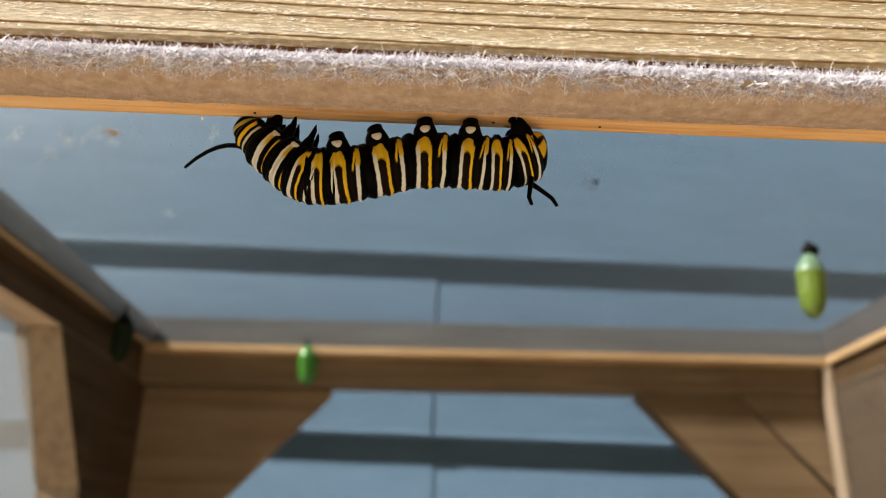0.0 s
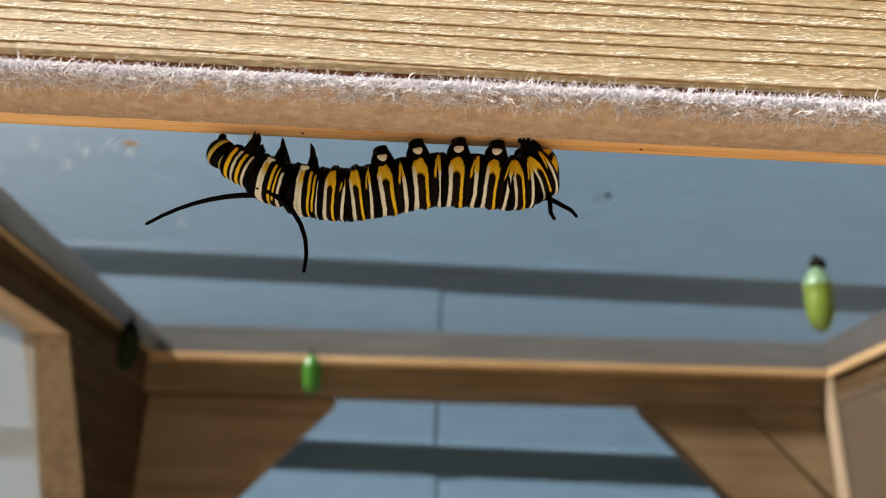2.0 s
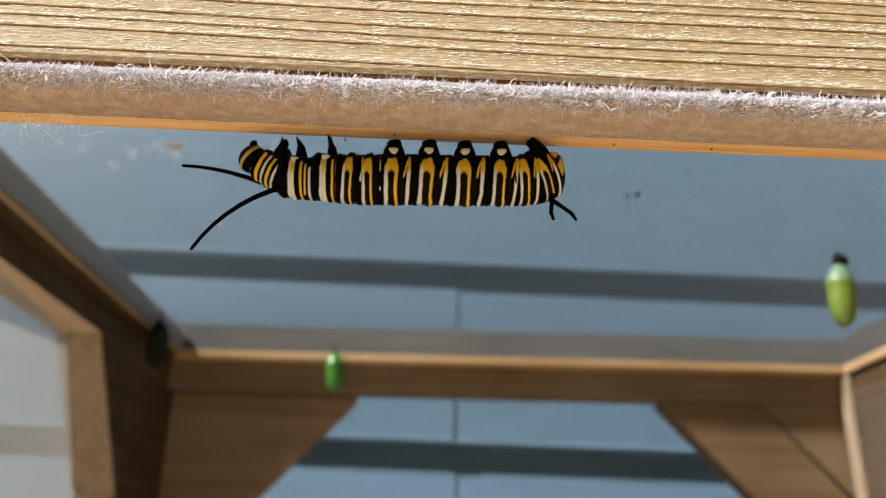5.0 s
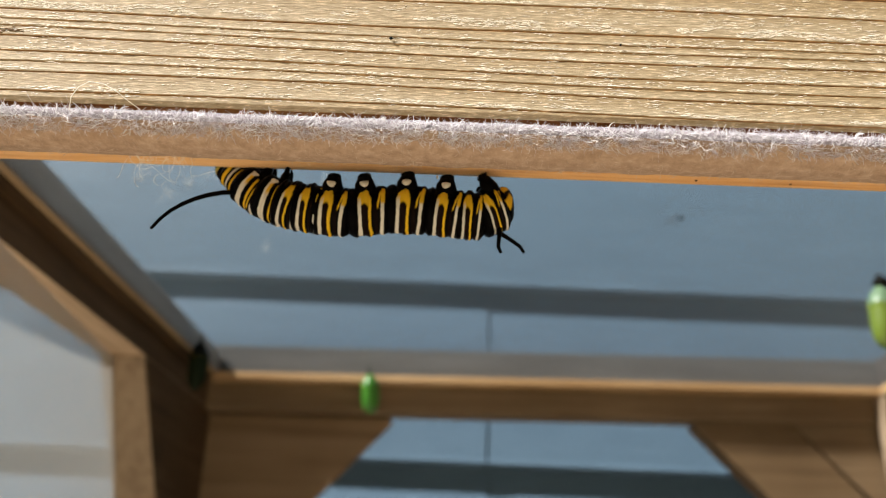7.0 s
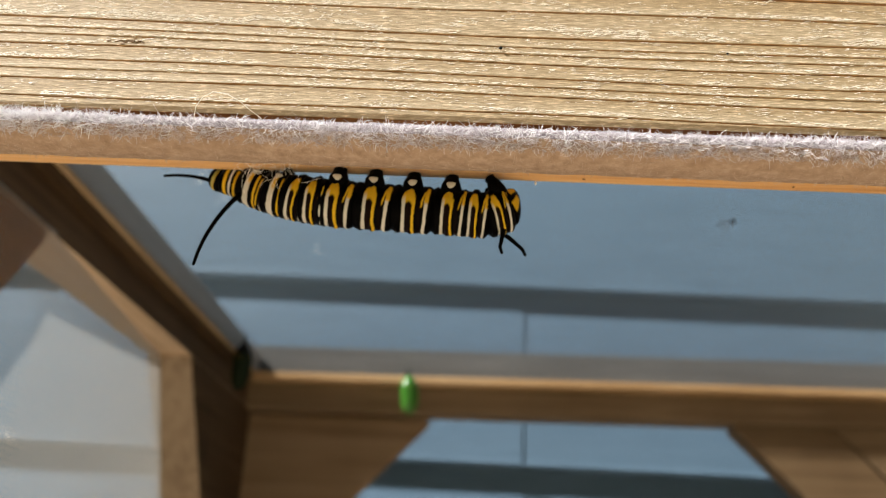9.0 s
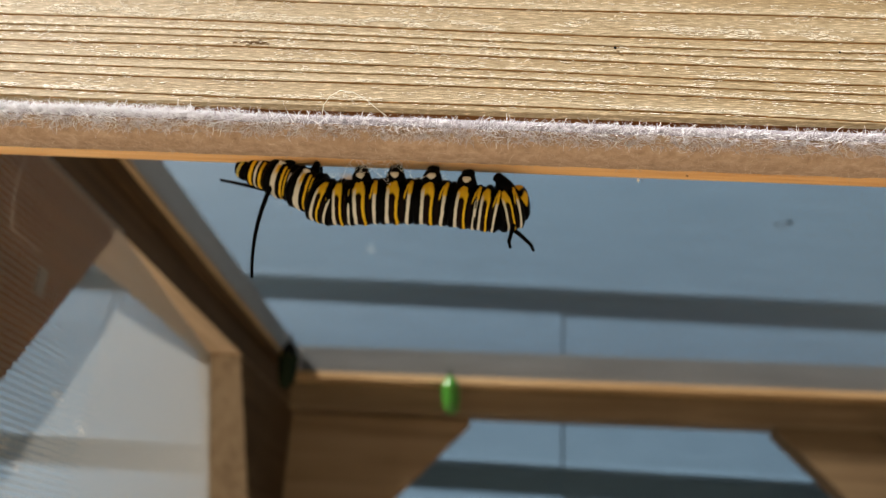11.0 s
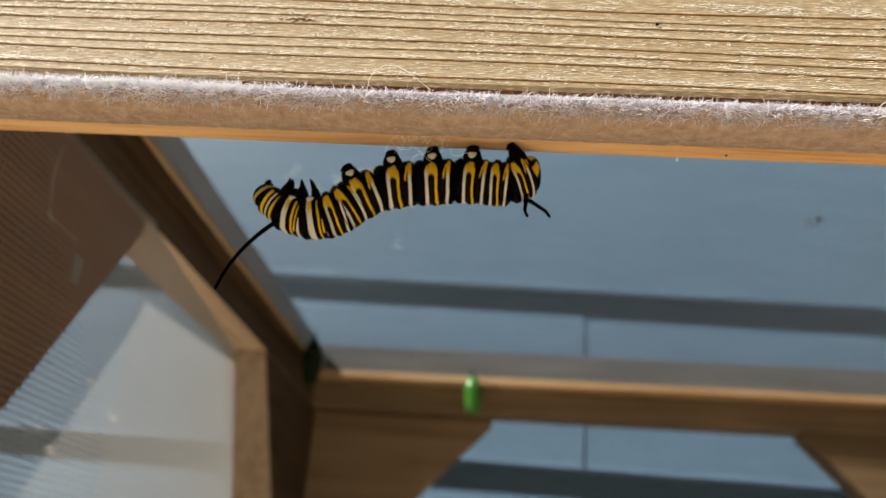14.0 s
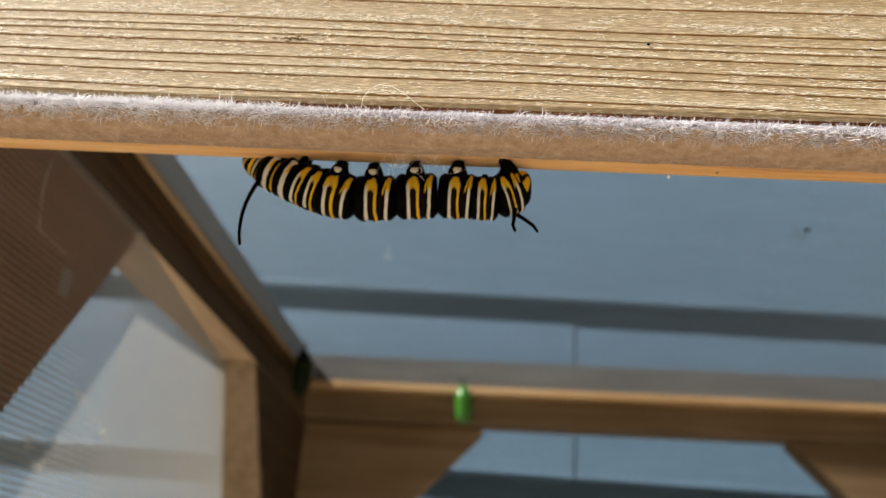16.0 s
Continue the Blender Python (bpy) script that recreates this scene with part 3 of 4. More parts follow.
def skin(u, h, seed, kind):
    """Colour of a place on a body ring: u from its head end to its tail end, h from back (-1) to belly (1)."""
    u = 0.5 + (u - 0.5) * (1.0 if kind == "tail" else 1.16)         # the rings' ends slip into one another
    lat = math.degrees(math.asin(max(-1.0, min(1.0, h)))) + 4 * noise.noise((u * 3, seed, 2.2))
    u += 0.022 * noise.noise((lat * 0.022, seed, 1.7)) + 0.008 * noise.noise((lat * 0.09, u * 2, seed + 7))
    fat = 1.0 + 0.22 * noise.noise((seed, lat * 0.03, 4.4)) + 0.12 * noise.noise((u * 3, lat * 0.08, seed + 3))
    c = SKIN_BLACK.copy()
    def lay(colour, share):
        nonlocal c
        c = c + (colour - c) * share
    if kind == "tail":
        lay(SKIN_WHITE, stripe(u - 0.07 - 0.0008 * lat, 0.045 * fat) * span(lat, -200, 34))
        lay(SKIN_YELLOW, stripe(u - 0.07 - 0.0008 * lat, 0.045 * fat) * span(lat, -4, 40))
        lay(SKIN_WHITE, stripe(u - 0.25 - 0.0016 * lat, 0.032 * fat) * span(lat, -60, 36))
        lay(SKIN_YELLOW, stripe(u - 0.47 - 0.0040 * (lat - 5), 0.075 * fat) * span(lat, -34, 46))
        lay(SKIN_YELLOW, stripe(u - 0.75, 0.17) * span(lat, -44, -10))
        lay(SKIN_YELLOW, stripe(u - 0.84, 0.13) * span(lat, 10, 44))
        return c
    if kind == "neck":
        for at, half, colour in ((0.20, 0.055, SKIN_YELLOW), (0.42, 0.05, SKIN_WHITE), (0.62, 0.05, SKIN_YELLOW), (0.84, 0.04, SKIN_WHITE)):
            lay(colour, stripe(u - at + 0.0006 * lat, half * fat, 0.03) * span(lat, -200, 30))
        return c
    if kind == "thorax":
        lean = -0.0008 * lat
        d = u - 0.36 - lean
        lay(SKIN_WHITE, stripe(d, (0.085 - 0.0004 * lat) * fat) * span(lat, -200, 28))
        lay(SKIN_YELLOW, stripe(d - 0.03, 0.06 * fat, 0.05) * span(lat, -8, 26, 14))
        lay(SKIN_YELLOW, stripe(u - 0.64 - lean, 0.034 * fat) * span(lat, -200, 22))
        lay(SKIN_YELLOW, stripe(u - 0.77 - lean, 0.028 * fat) * span(lat, -70, 18))
        lay(SKIN_WHITE, stripe(u - 0.90 - lean, 0.036 * fat) * span(lat, -200, 8))
        return c
    # tick: yellow hook above, white stripe below
    u += 0.010 * noise.noise((lat * 0.16, seed + 11, u * 5))
    d = u - 0.885 - 0.0009 * (lat + 10)
    lay(SKIN_WHITE, stripe(d, 0.043 * fat) * span(lat, -200, 2))
    lay(SKIN_YELLOW, stripe(d - 0.010, 0.050 * fat) * span(lat, -6, 38))
    lay(SKIN_YELLOW, stripe(d + 0.080 - 0.0020 * (lat - 10), 0.024 * fat) * span(lat, -16, 26))
    # fork: yellow cap, white front prong, yellow hind prong, maroon between
    u += 0.05
    lay(SKIN_MAROON, stripe(u - 0.49, 0.12) * span(lat, -200, 0))
    lay(SKIN_MAROON, stripe(u - 0.745, 0.05) * span(lat, -200, 0) * 0.7)
    lay(SKIN_YELLOW, stripe(u - 0.470 - 0.0008 * lat, (0.155 - 0.00010 * (lat - 4) ** 2) * fat) * span(lat, -3 - 900 * (u - 0.47) ** 2, 30))
    lay(SKIN_YELLOW, stripe(u - 0.605 - 0.020 * math.sin((lat + 20) * 0.045), 0.036 * fat) * span(lat, -200, 8))
    lay(SKIN_WHITE, stripe(u - 0.352 - 0.0003 * lat, (0.042 - 0.0001 * lat) * fat) * span(lat, -200, 6, 16))
    return c


SKIN = material("caterpillar_skin", (0.1, 0.1, 0.1), 0.5)
_b = SKIN.node_tree.nodes["Principled BSDF"]
_b.inputs["Specular IOR Level"].default_value = 0.03
_at = SKIN.node_tree.nodes.new("ShaderNodeAttribute")
_at.attribute_name = "skin"
link(SKIN, _at.outputs["Color"], _b.inputs["Base Color"])
_tc = SKIN.node_tree.nodes.new("ShaderNodeTexCoord")
_nz = node(SKIN, "ShaderNodeTexNoise", Scale=2600.0, Detail=4.0, Roughness=0.6)
link(SKIN, _tc.outputs["Object"], _nz.inputs[0])
_bp = node(SKIN, "ShaderNodeBump", Strength=0.5, Distance=0.0001)
link(SKIN, _nz.outputs[0], _bp.inputs["Height"])
link(SKIN, _bp.outputs[0], _b.inputs["Normal"])


def ring_mesh(name, length, rad, kind, seed, parent, label=""):
    nu, nv = 92, 112
    verts, faces, tint = [], [], []
    for i in range(nu + 1):
        s = 1 - i / nu * 2                        # +1 at the head end
        x = s * length / 2
        calm = 1 - abs(s) ** 4                    # the ends stay smooth and dive into the next ring
        r = rad * (1 - 0.05 * abs(s) ** 2 - 0.17 * (max(0.0, abs(s) - 0.72) / 0.28) ** 1.6)
        r *= 1 + calm * (0.026 * math.cos(s * math.pi * 3.0) + 0.016 * math.cos(s * math.pi * 7.0 + seed))
        if kind == "tail":
            r = rad * (1 - 0.10 * max(0, s) ** 2 - 0.66 * max(0, -s) ** 1.8)
        for j in range(nv):
            a = 2 * math.pi * j / nv
            y, z = math.sin(a), -math.cos(a)
            bump = 1 + calm * (0.022 * noise.noise((x * 900, a * 2.0, seed)) + 0.010 * noise.noise((x * 2600, a * 3.0, seed)))
            fold = 1 + 0.05 * max(0.0, z) * math.cos(s * math.pi * 2.0)          # soft folds along the belly
            up = 0.42 * rad * max(0.0, -s) ** 1.4 if kind == "tail" else 0.0
            verts.append((x, y * r * 0.96 * bump, up + z * r * (1.07 if z > 0 else 1.0) * bump * fold))
            tint.append((*skin(i / nu, z, seed * 3.7 + (0.0 if y < 0 else 50.0), kind), 1.0))
    for i in range(nu):
        for j in range(nv):
            j2 = (j + 1) % nv
            faces.append((i * nv + j, i * nv + j2, (i + 1) * nv + j2, (i + 1) * nv + j))
    faces.append(tuple(range(nv))[::-1])
    faces.append(tuple(nu * nv + j for j in range(nv)))
    ob = part(name, (verts, [], faces), SKIN, parent, label, True)
    bm = bmesh.new()
    bm.from_mesh(ob.data)
    bmesh.ops.recalc_face_normals(bm, faces=bm.faces[:])
    bm.to_mesh(ob.data)
    bm.free()
    ob.data.attributes.new("skin", "FLOAT_COLOR", "POINT").data.foreach_set("color", np.array(tint, np.float32).reshape(-1))
    return ob


def blob(rx, ry, rz, at=(0, 0, 0), seg=16, ring=10):
    bm = bmesh.new()
    bmesh.ops.create_uvsphere(bm, u_segments=seg, v_segments=ring, radius=1.0)
    for v in bm.verts:
        v.co = Vector((v.co.x * rx + at[0], v.co.y * ry + at[1], v.co.z * rz + at[2]))
    return bm


def spot(parent, at, wide, high, seed):
    """An irregular cream patch, broad above and narrow below."""
    rng = random.Random(seed)
    bm = blob(1, 1, 1, (0, 0, 0), 18, 10)
    skew, taper = rng.uniform(-0.25, 0.25), rng.uniform(0.15, 0.5)
    for v in bm.verts:
        x, y, z = v.co
        k = 1 + taper * max(-0.9, z) * 0.8 + 0.12 * noise.noise((x * 1.6, z * 1.6, seed))
        z = min(z, 0.62)
        v.co = Vector((at[0] + wide * (x * k + skew * z), at[1] + 0.0003 * y, at[2] + high * z))
    part("spot", bm, WHITE, parent, "cream white spot", True)


def proleg(parent, side, reach, size, seed):
    """A squat clinging leg: broad base, then a narrower foot."""
    ob = part("proleg", tube([(0, side * 0.0008, 0.0012), (0, side * 0.0012, 0.0019), (0.00005, side * 0.0016, 0.0026), (0.0001, side * 0.0018, 0.0032), (0, side * 0.0018, 0.0038), (0, side * 0.0018, reach - 0.0007), (0.0001, side * 0.0018, reach - 0.0002), (0.0001, side * 0.0018, reach)],
                             [0.0016 * size, 0.0019 * size, 0.0019 * size, 0.0017 * size, 0.0014 * size, 0.00115 * size, 0.0012 * size, 0.0007 * size], 20), BLACK, parent, "", True)
    if size > 0.75:
        spot(parent, (0.0001, side * (0.00165 + 0.00182 * size), 0.0027), 0.00074 * size, 0.00062 * size, seed)
    return ob


def true_leg(parent, side, reach):
    part("leg", tube([(-0.0002, side * 0.0010, 0.0014), (-0.0001, side * 0.0015, 0.0028), (0.0001, side * 0.0014, 0.0037), (0.0002, side * 0.0013, 0.0039), (0.0006, side * 0.0012, reach - 0.0007), (0.0010, side * 0.0011, reach)],
                     [0.0010, 0.0007, 0.00054, 0.00042, 0.00028, 0.00006], 10), BLACK, parent, "", True)


cat = thing("caterpillar", "black, yellow and white striped caterpillar hanging from wood", "caterpillar")
# name, ring length, radius, kind; from the tail to the head
RINGS = [("A10", 0.0046, 0.0026, "tail"), ("A8", 0.0039, 0.0031, "abdomen"), ("A7", 0.0042, 0.0032, "abdomen"), ("A6", 0.0054, 0.00325, "abdomen"),
         ("A5", 0.0060, 0.0033, "abdomen"), ("A4", 0.0060, 0.0033, "abdomen"), ("A3", 0.0056, 0.0033, "abdomen"), ("A2", 0.0044, 0.00325, "abdomen"),
         ("A1", 0.0043, 0.0032, "abdomen"), ("T3", 0.0049, 0.0031, "thorax"), ("T2", 0.0050, 0.0028, "thorax"), ("T1", 0.0042, 0.0022, "neck")]
rings = {}
for k, (code, ln, rad, kind) in enumerate(RINGS):
    ob = ring_mesh("body_ring", ln, rad, kind, k + 1, cat)
    rings[code] = ob
    if code in ("A3", "A4", "A5", "A6"):
        for side in (-1, 1):
            proleg(ob, side, 0.0047, 0.80, k)
    if code == "A10":
        for side in (-1, 1):
            proleg(ob, side, 0.0048, 0.62, k)
    if code in ("T1", "T2", "T3"):
        for side in (-1, 1):
            true_leg(ob, side, {"T3": 0.0058, "T2": 0.0053, "T1": 0.0044}[code])
            if code != "T1":
                spot(ob, (0.0005, side * (0.00262 if code == "T3" else 0.0023), 0.0017 if code == "T3" else 0.0015), 0.00052, 0.00042, k + 30)
    if code == "A8":
        for side, tip in ((-1, (-0.0018, -0.0010, -0.0068)), (1, (0.0015, 0.0010, -0.0062))):
            part("tail_filament", tube([(0, side * 0.0008, -0.0028), (tip[0] * 0.45, side * 0.001, -0.0040), (tip[0] * 0.95, tip[1], tip[2] * 0.84), tip],
                                       [0.00036, 0.0003, 0.00026, 0.0002], 10), BLACK, ob, "short black fleshy filament", True)


def head_mesh():
    nu, nv = 84, 96
    verts, faces, slots = [], [], []
    for i in range(nu + 1):
        th = math.pi * i / nu
        for j in range(nv):
            a = 2 * math.pi * j / nv
            verts.append((0.0017 * math.cos(th), 0.0018 * math.sin(th) * math.sin(a), -0.0019 * math.sin(th) * math.cos(a)))
    for i in range(nu):
        for j in range(nv):
            j2 = (j + 1) % nv
            faces.append((i * nv + j, (i + 1) * nv + j, (i + 1) * nv + j2, i * nv + j2))
            k = (i / nu * 3.2 + 0.2 * math.cos(2 * math.pi * j / nv)) % 1.0
            slots.append(4 if 0.3 < k < 0.55 else 2 if 0.55 <= k < 0.62 else 0)
    ob = part("head", (verts, [], faces), [BLACK, MAROON, YELLOW, WHITE, OLIVE], cat, "black head with yellow bands", True)
    ob.data.polygons.foreach_set("material_index", slots)
    return ob


head = head_mesh()
for side in (-1, 1):
    part("mouthpart", blob(0.00045, 0.00035, 0.0006, (0.0010, side * 0.0006, 0.0016)), BLACK, head, "", True)


FILAMENT = 0.0142


PIECES = 7


def filament(name):
    """A fleshy filament of seven stiff pieces, each rounded where it meets the next."""
    step, root, made = FILAMENT / PIECES, None, []
    for k in range(PIECES):
        a, b = 0.00036 - 0.000022 * k, 0.00036 - 0.000022 * (k + 1)
        pts = [(-a * 0.9, 0, 0), (-a * 0.5, 0, 0), (0, 0, 0), (step * 0.35, 0, 0), (step * 0.7, 0, 0), (step, 0, 0), (step + b * 0.5, 0, 0), (step + b * 0.9, 0, 0)]
        rad = [a * 0.4, a * 0.85, a, a * 0.98, (a + b) / 2, b, b * 0.85, b * 0.4]
        ob = part(name if k == 0 else "filament_joint", tube(pts, rad, 10), BLACK, cat if k == 0 else root, "long black fleshy filament" if k == 0 else "", True)
        root = root or ob
        made.append(ob)
    return made


feeler_far, feeler_near = filament("front_filament"), filament("front_filament")

# ---- pupae ----
OUTLINE = [(0.0, 0.06), (0.02, 0.10), (0.05, 0.20), (0.10, 0.42), (0.17, 0.66), (0.26, 0.86), (0.33, 0.97), (0.37, 1.0), (0.40, 0.96), (0.48, 0.95), (0.60, 0.94), (0.72, 0.90), (0.82, 0.80), (0.90, 0.64), (0.96, 0.42), (0.99, 0.2), (1.0, 0.03)]


def pupa(name, label, at, length, radius, lean, mats, cut):
    root = thing(name, label, "chrysalis", "chrysalises in the cage")
    root.matrix_basis = Matrix.Translation(at) @ pose(0, 0, 0, 0, lean, 25)
    nv = 36
    verts, faces, slots = [], [], []
    for i, (h, r) in enumerate(OUTLINE):
        for j in range(nv):
            a = 2 * math.pi * j / nv
            b = 1 + 0.05 * math.cos(2 * a) * (h > 0.3) + (0.10 * math.cos(a) * math.sin(h * math.pi))
            verts.append((radius * r * math.cos(a) * b, radius * r * math.sin(a) * 0.92, -h * length))
    for i in range(len(OUTLINE) - 1):
        for j in range(nv):
            j2 = (j + 1) % nv
            faces.append((i * nv + j, (i + 1) * nv + j, (i + 1) * nv + j2, i * nv + j2))
            slots.append(0 if OUTLINE[i][0] < cut else 1)
    body = part("body", (verts, [], faces), mats, root, "", True)
    body.data.polygons.foreach_set("material_index", slots)
    part("stalk", tube([(0, 0, 0.003), (0, 0, 0.0012), (0, 0, -0.0012)], [0.0012, 0.0006, 0.0009], 10), DARK, root, "black stalk", True)
    for k in range(18):
        a = 2 * math.pi * k / 18
        if math.cos(a) > -0.9:
            part("gold_dot", blob(0.0002, 0.0002, 0.0002, (radius * 1.0 * math.cos(a), radius * 0.95 * math.sin(a), -0.37 * length), 6, 4), YELLOW, root)
    return root


pupa_a = pupa("chrysalis", "plump green chrysalis hanging before the back rail", (-0.0690, 0.500, 1.2618), 0.0250, 0.0056, -4, (GREEN, GREEN), 0.3)
pupa_b = pupa("chrysalis", "pale lime green chrysalis hanging from the roof screen", (0.1488, 0.3200, 1.2594), 0.0282, 0.0058, 5, (PALE, LIME), 0.36)
part("shed_skin", blob(0.0034, 0.003, 0.0028, (0.0005, -0.0005, -0.0005)), DARK, pupa_b, "shrivelled black shed skin", True)


pupa_c = pupa("chrysalis", "dark ripe chrysalis hanging beside the side rail", (-0.1548, 0.4380, 1.2622), 0.0275, 0.0052, 0, (DARK, RIPE), 0.3)

# ---- silk, dirt and stray fibres ----
def threads(name, label, category, lines, radius, mat):
    return tagged(part(name, gather([tube(pts, [radius] * len(pts), 5) for pts in lines]), mat, None, "", True), label, category)


def tangle(centre, spread, count, seed):
    rng = random.Random(seed)
    lines = []
    for _ in range(count):
        p = Vector([c + rng.gauss(0, sp) for c, sp in zip(centre, spread)])
        d = Vector((rng.gauss(0, 1), rng.gauss(0, 0.4), rng.gauss(0, 0.8))).normalized()
        turn = Vector((rng.gauss(0, 1), rng.gauss(0, 0.5), rng.gauss(0, 1))).normalized()
        pts = []
        for _ in range(9):
            pts.append(tuple(p))
            p = p + d * rng.uniform(0.0004, 0.0009)
            d = (d + d.cross(turn) * 0.55 + Vector((rng.gauss(0, 0.2), 0, rng.gauss(0, 0.2)))).normalized()
        lines.append(pts)
    return lines


threads("silk_web", "tangle of fine cream silk under the wooden lip", "silk", tangle((-0.0630, 0.1108, 1.1947), (0.0030, 0.0008, 0.0008), 36, 5), 0.000018, SILK)
threads("stray_hair", "long curled pale fibre standing off the pile", "fibre",
        [[(-0.0690, 0.0950, 1.1922), (-0.0688, 0.0944, 1.1936), (-0.0680, 0.0940, 1.1947), (-0.0668, 0.0938, 1.1953), (-0.0652, 0.0938, 1.1951), (-0.0636, 0.0941, 1.1943), (-0.0622, 0.0946, 1.1933), (-0.0610, 0.0951, 1.1926)]], 0.00005, SILK)
threads("screen_thread", "single pale thread caught on the side screen", "thread",
        [[(-0.1685, 0.1912, 1.2380), (-0.1684, 0.1902, 1.2330), (-0.1686, 0.1908, 1.2271), (-0.1685, 0.1922, 1.2220), (-0.1685, 0.1933, 1.2184), (-0.1684, 0.2010, 1.2183), (-0.1685, 0.2090, 1.2180)]], 0.0001, SILK)
for k, (x, y) in enumerate(((-0.1179, 0.2575), (-0.0647, 0.2449), (-0.1226, 0.2446), (-0.1075, 0.2477), (-0.1004, 0.2458), (-0.0938, 0.3027), (-0.0967, 0.2498))):
    threads("silk_tuft", "small white tuft of silk on the roof screen", "silk", tangle((x, y, Z1 - 0.0004), (0.0005, 0.0005, 0.0002), 5, 20 + k), 0.00004, SILK)
for k, (y, z) in enumerate(((0.2127, 1.1679), (0.2493, 1.1787), (0.2220, 1.1640), (0.2302, 1.1846))):
    threads("silk_tuft", "small white tuft of silk on the side screen", "silk", tangle((XL + 0.0016, y, z), (0.0002, 0.0005, 0.0005), 5, 40 + k), 0.00006, SILK)
tagged(part("silk_bead", blob(0.00018, 0.00018, 0.0003, (-0.0268, 0.1150, 1.1951), 10, 6), SILK, None, "", True), "tiny glossy white bead under the lip", "bead")
_rng = random.Random(12)
SMEAR = (-0.0945, 0.2453)
pellet = thing("dropping", "small dark dropping with a stained ring on the screen", "dropping")
_p = blob(0.0011, 0.0009, 0.0006, (0.0565, 0.2720, Z1 + 0.0010), 12, 8)
part("pellet", _p, DARK, pellet, "", True)
part("stain_ring", tube([(0.0552 + 0.0026 * math.cos(a), 0.2745 + 0.0026 * math.sin(a), Z1 + 0.0010) for a in [0.4 + 0.3 * k for k in range(17)]], [0.00022] * 17, 5), SCREEN, pellet, "", True)
for x, z, r in ((-0.0327, 1.2041, 0.00022), (-0.0048, 1.2039, 0.00014)):
    tagged(part("speck", blob(r, 0.00012, r, (x, FACE_Y - 0.00032, z), 8, 6), DARK, None, "", True), "tiny black speck of dirt on the wood", "speck")
smear = thing("dropping", "small brown smear of droppings on the roof screen", "dropping")
for dx, dy, r in ((0, 0, 0.0013), (0.0019, 0.0005, 0.0009), (-0.0017, -0.0004, 0.0008), (0.0006, 0.0014, 0.0007)):
    part("pellet", blob(r, r * 0.8, r * 0.45, (SMEAR[0] + dx, SMEAR[1] + dy, Z1 + 0.0004), 10, 6), LATH_X, smear, "", True)
knot = thing("wood_knot", "small dark brown knot stain on the weathered wood", "knot")
for _ in range(22):
    dx, dz = _rng.gauss(0, 0.0009), _rng.gauss(0, 0.00026)
    part("stain", blob(_rng.uniform(0.00015, 0.0005), 0.00005, _rng.uniform(0.00004, 0.00011), (-0.0798 + dx, FACE_Y - 0.00012, 1.2041 + dz + SLOPE * dx), 10, 6), KNOT, knot, "", True)
for x in (0.0086, -0.0202, 0.0215):
    tagged(part("speck", blob(0.0002, 0.0002, 0.0001, (x, 0.1136, 1.1949 + SLOPE * x), 8, 6), DARK, None, "", True), "tiny dark speck under the lip", "speck")
tagged(part("paper_scrap", box(XL - 0.0004, XL + 0.0004, 0.2125, 0.2165, 1.2085, 1.2160, 0), TRIM_Y), "small grey scrap stuck on the brace", "scrap")


# ---- movement ----
SHAPES = []


def crawl(t, rear, deep, far, near, *spine):
    """The body's midline at a time, in millimetres from the lip's middle: rear is the length of its hind part, deep how far the head reaches
    behind the lip, far and near the tips of the long filaments and the degrees by which these bend."""
    SHAPES.append((t, rear, deep, far, near, spine))


def along(spine, s):
    """Place and direction at the length s along a smoothed midline."""
    pts = [Vector(p) for p in spine]
    fine = []
    for k in range(len(pts) - 1):
        a, b = pts[max(k - 1, 0)], pts[min(k + 2, len(pts) - 1)]
        for i in range(8):
            u = i / 8
            p, q = pts[k], pts[k + 1]
            fine.append(0.5 * ((2 * p) + (q - a) * u + (2 * a - 5 * p + 4 * q - b) * u * u + (3 * p - a - 3 * q + b) * u ** 3))
    fine.append(pts[-1])
    run, total = [0.0], 0.0
    for p, q in zip(fine, fine[1:]):
        total += (q - p).length
        run.append(total)
    def place(d):
        if d <= 0:
            return fine[0] + (fine[1] - fine[0]).normalized() * d
        for k in range(len(run) - 1):
            if run[k + 1] >= d:
                return fine[k].lerp(fine[k + 1], (d - run[k]) / max(run[k + 1] - run[k], 1e-9))
        return fine[-1] + (fine[-1] - fine[-2]).normalized() * (d - total)
    if s < 0:
        s = total
    d = place(s + 1.2) - place(s - 1.2)
    return place(s), d.normalized(), total


def stance(p, d, depth=0.0):
    """A pose on the midline: x towards the head, z to the belly."""
    x = Vector((d.x, 0, d.y))
    z = Vector((d.y, 0, -d.x))
    y = z.cross(x)
    m = Matrix((x, y, z)).transposed().to_4x4()
    m.translation = Vector((p.x, depth, p.y)) / 1000
    return m


HIND = {"A10": 0.068, "A8": 0.132, "A7": 0.25, "A6": 0.385, "A5": 0.59, "A4": 0.80, "A3": 1.0}
FORE = {"A2": 0.165, "A1": 0.30, "T3": 0.45, "T2": 0.66, "T1": 0.85}


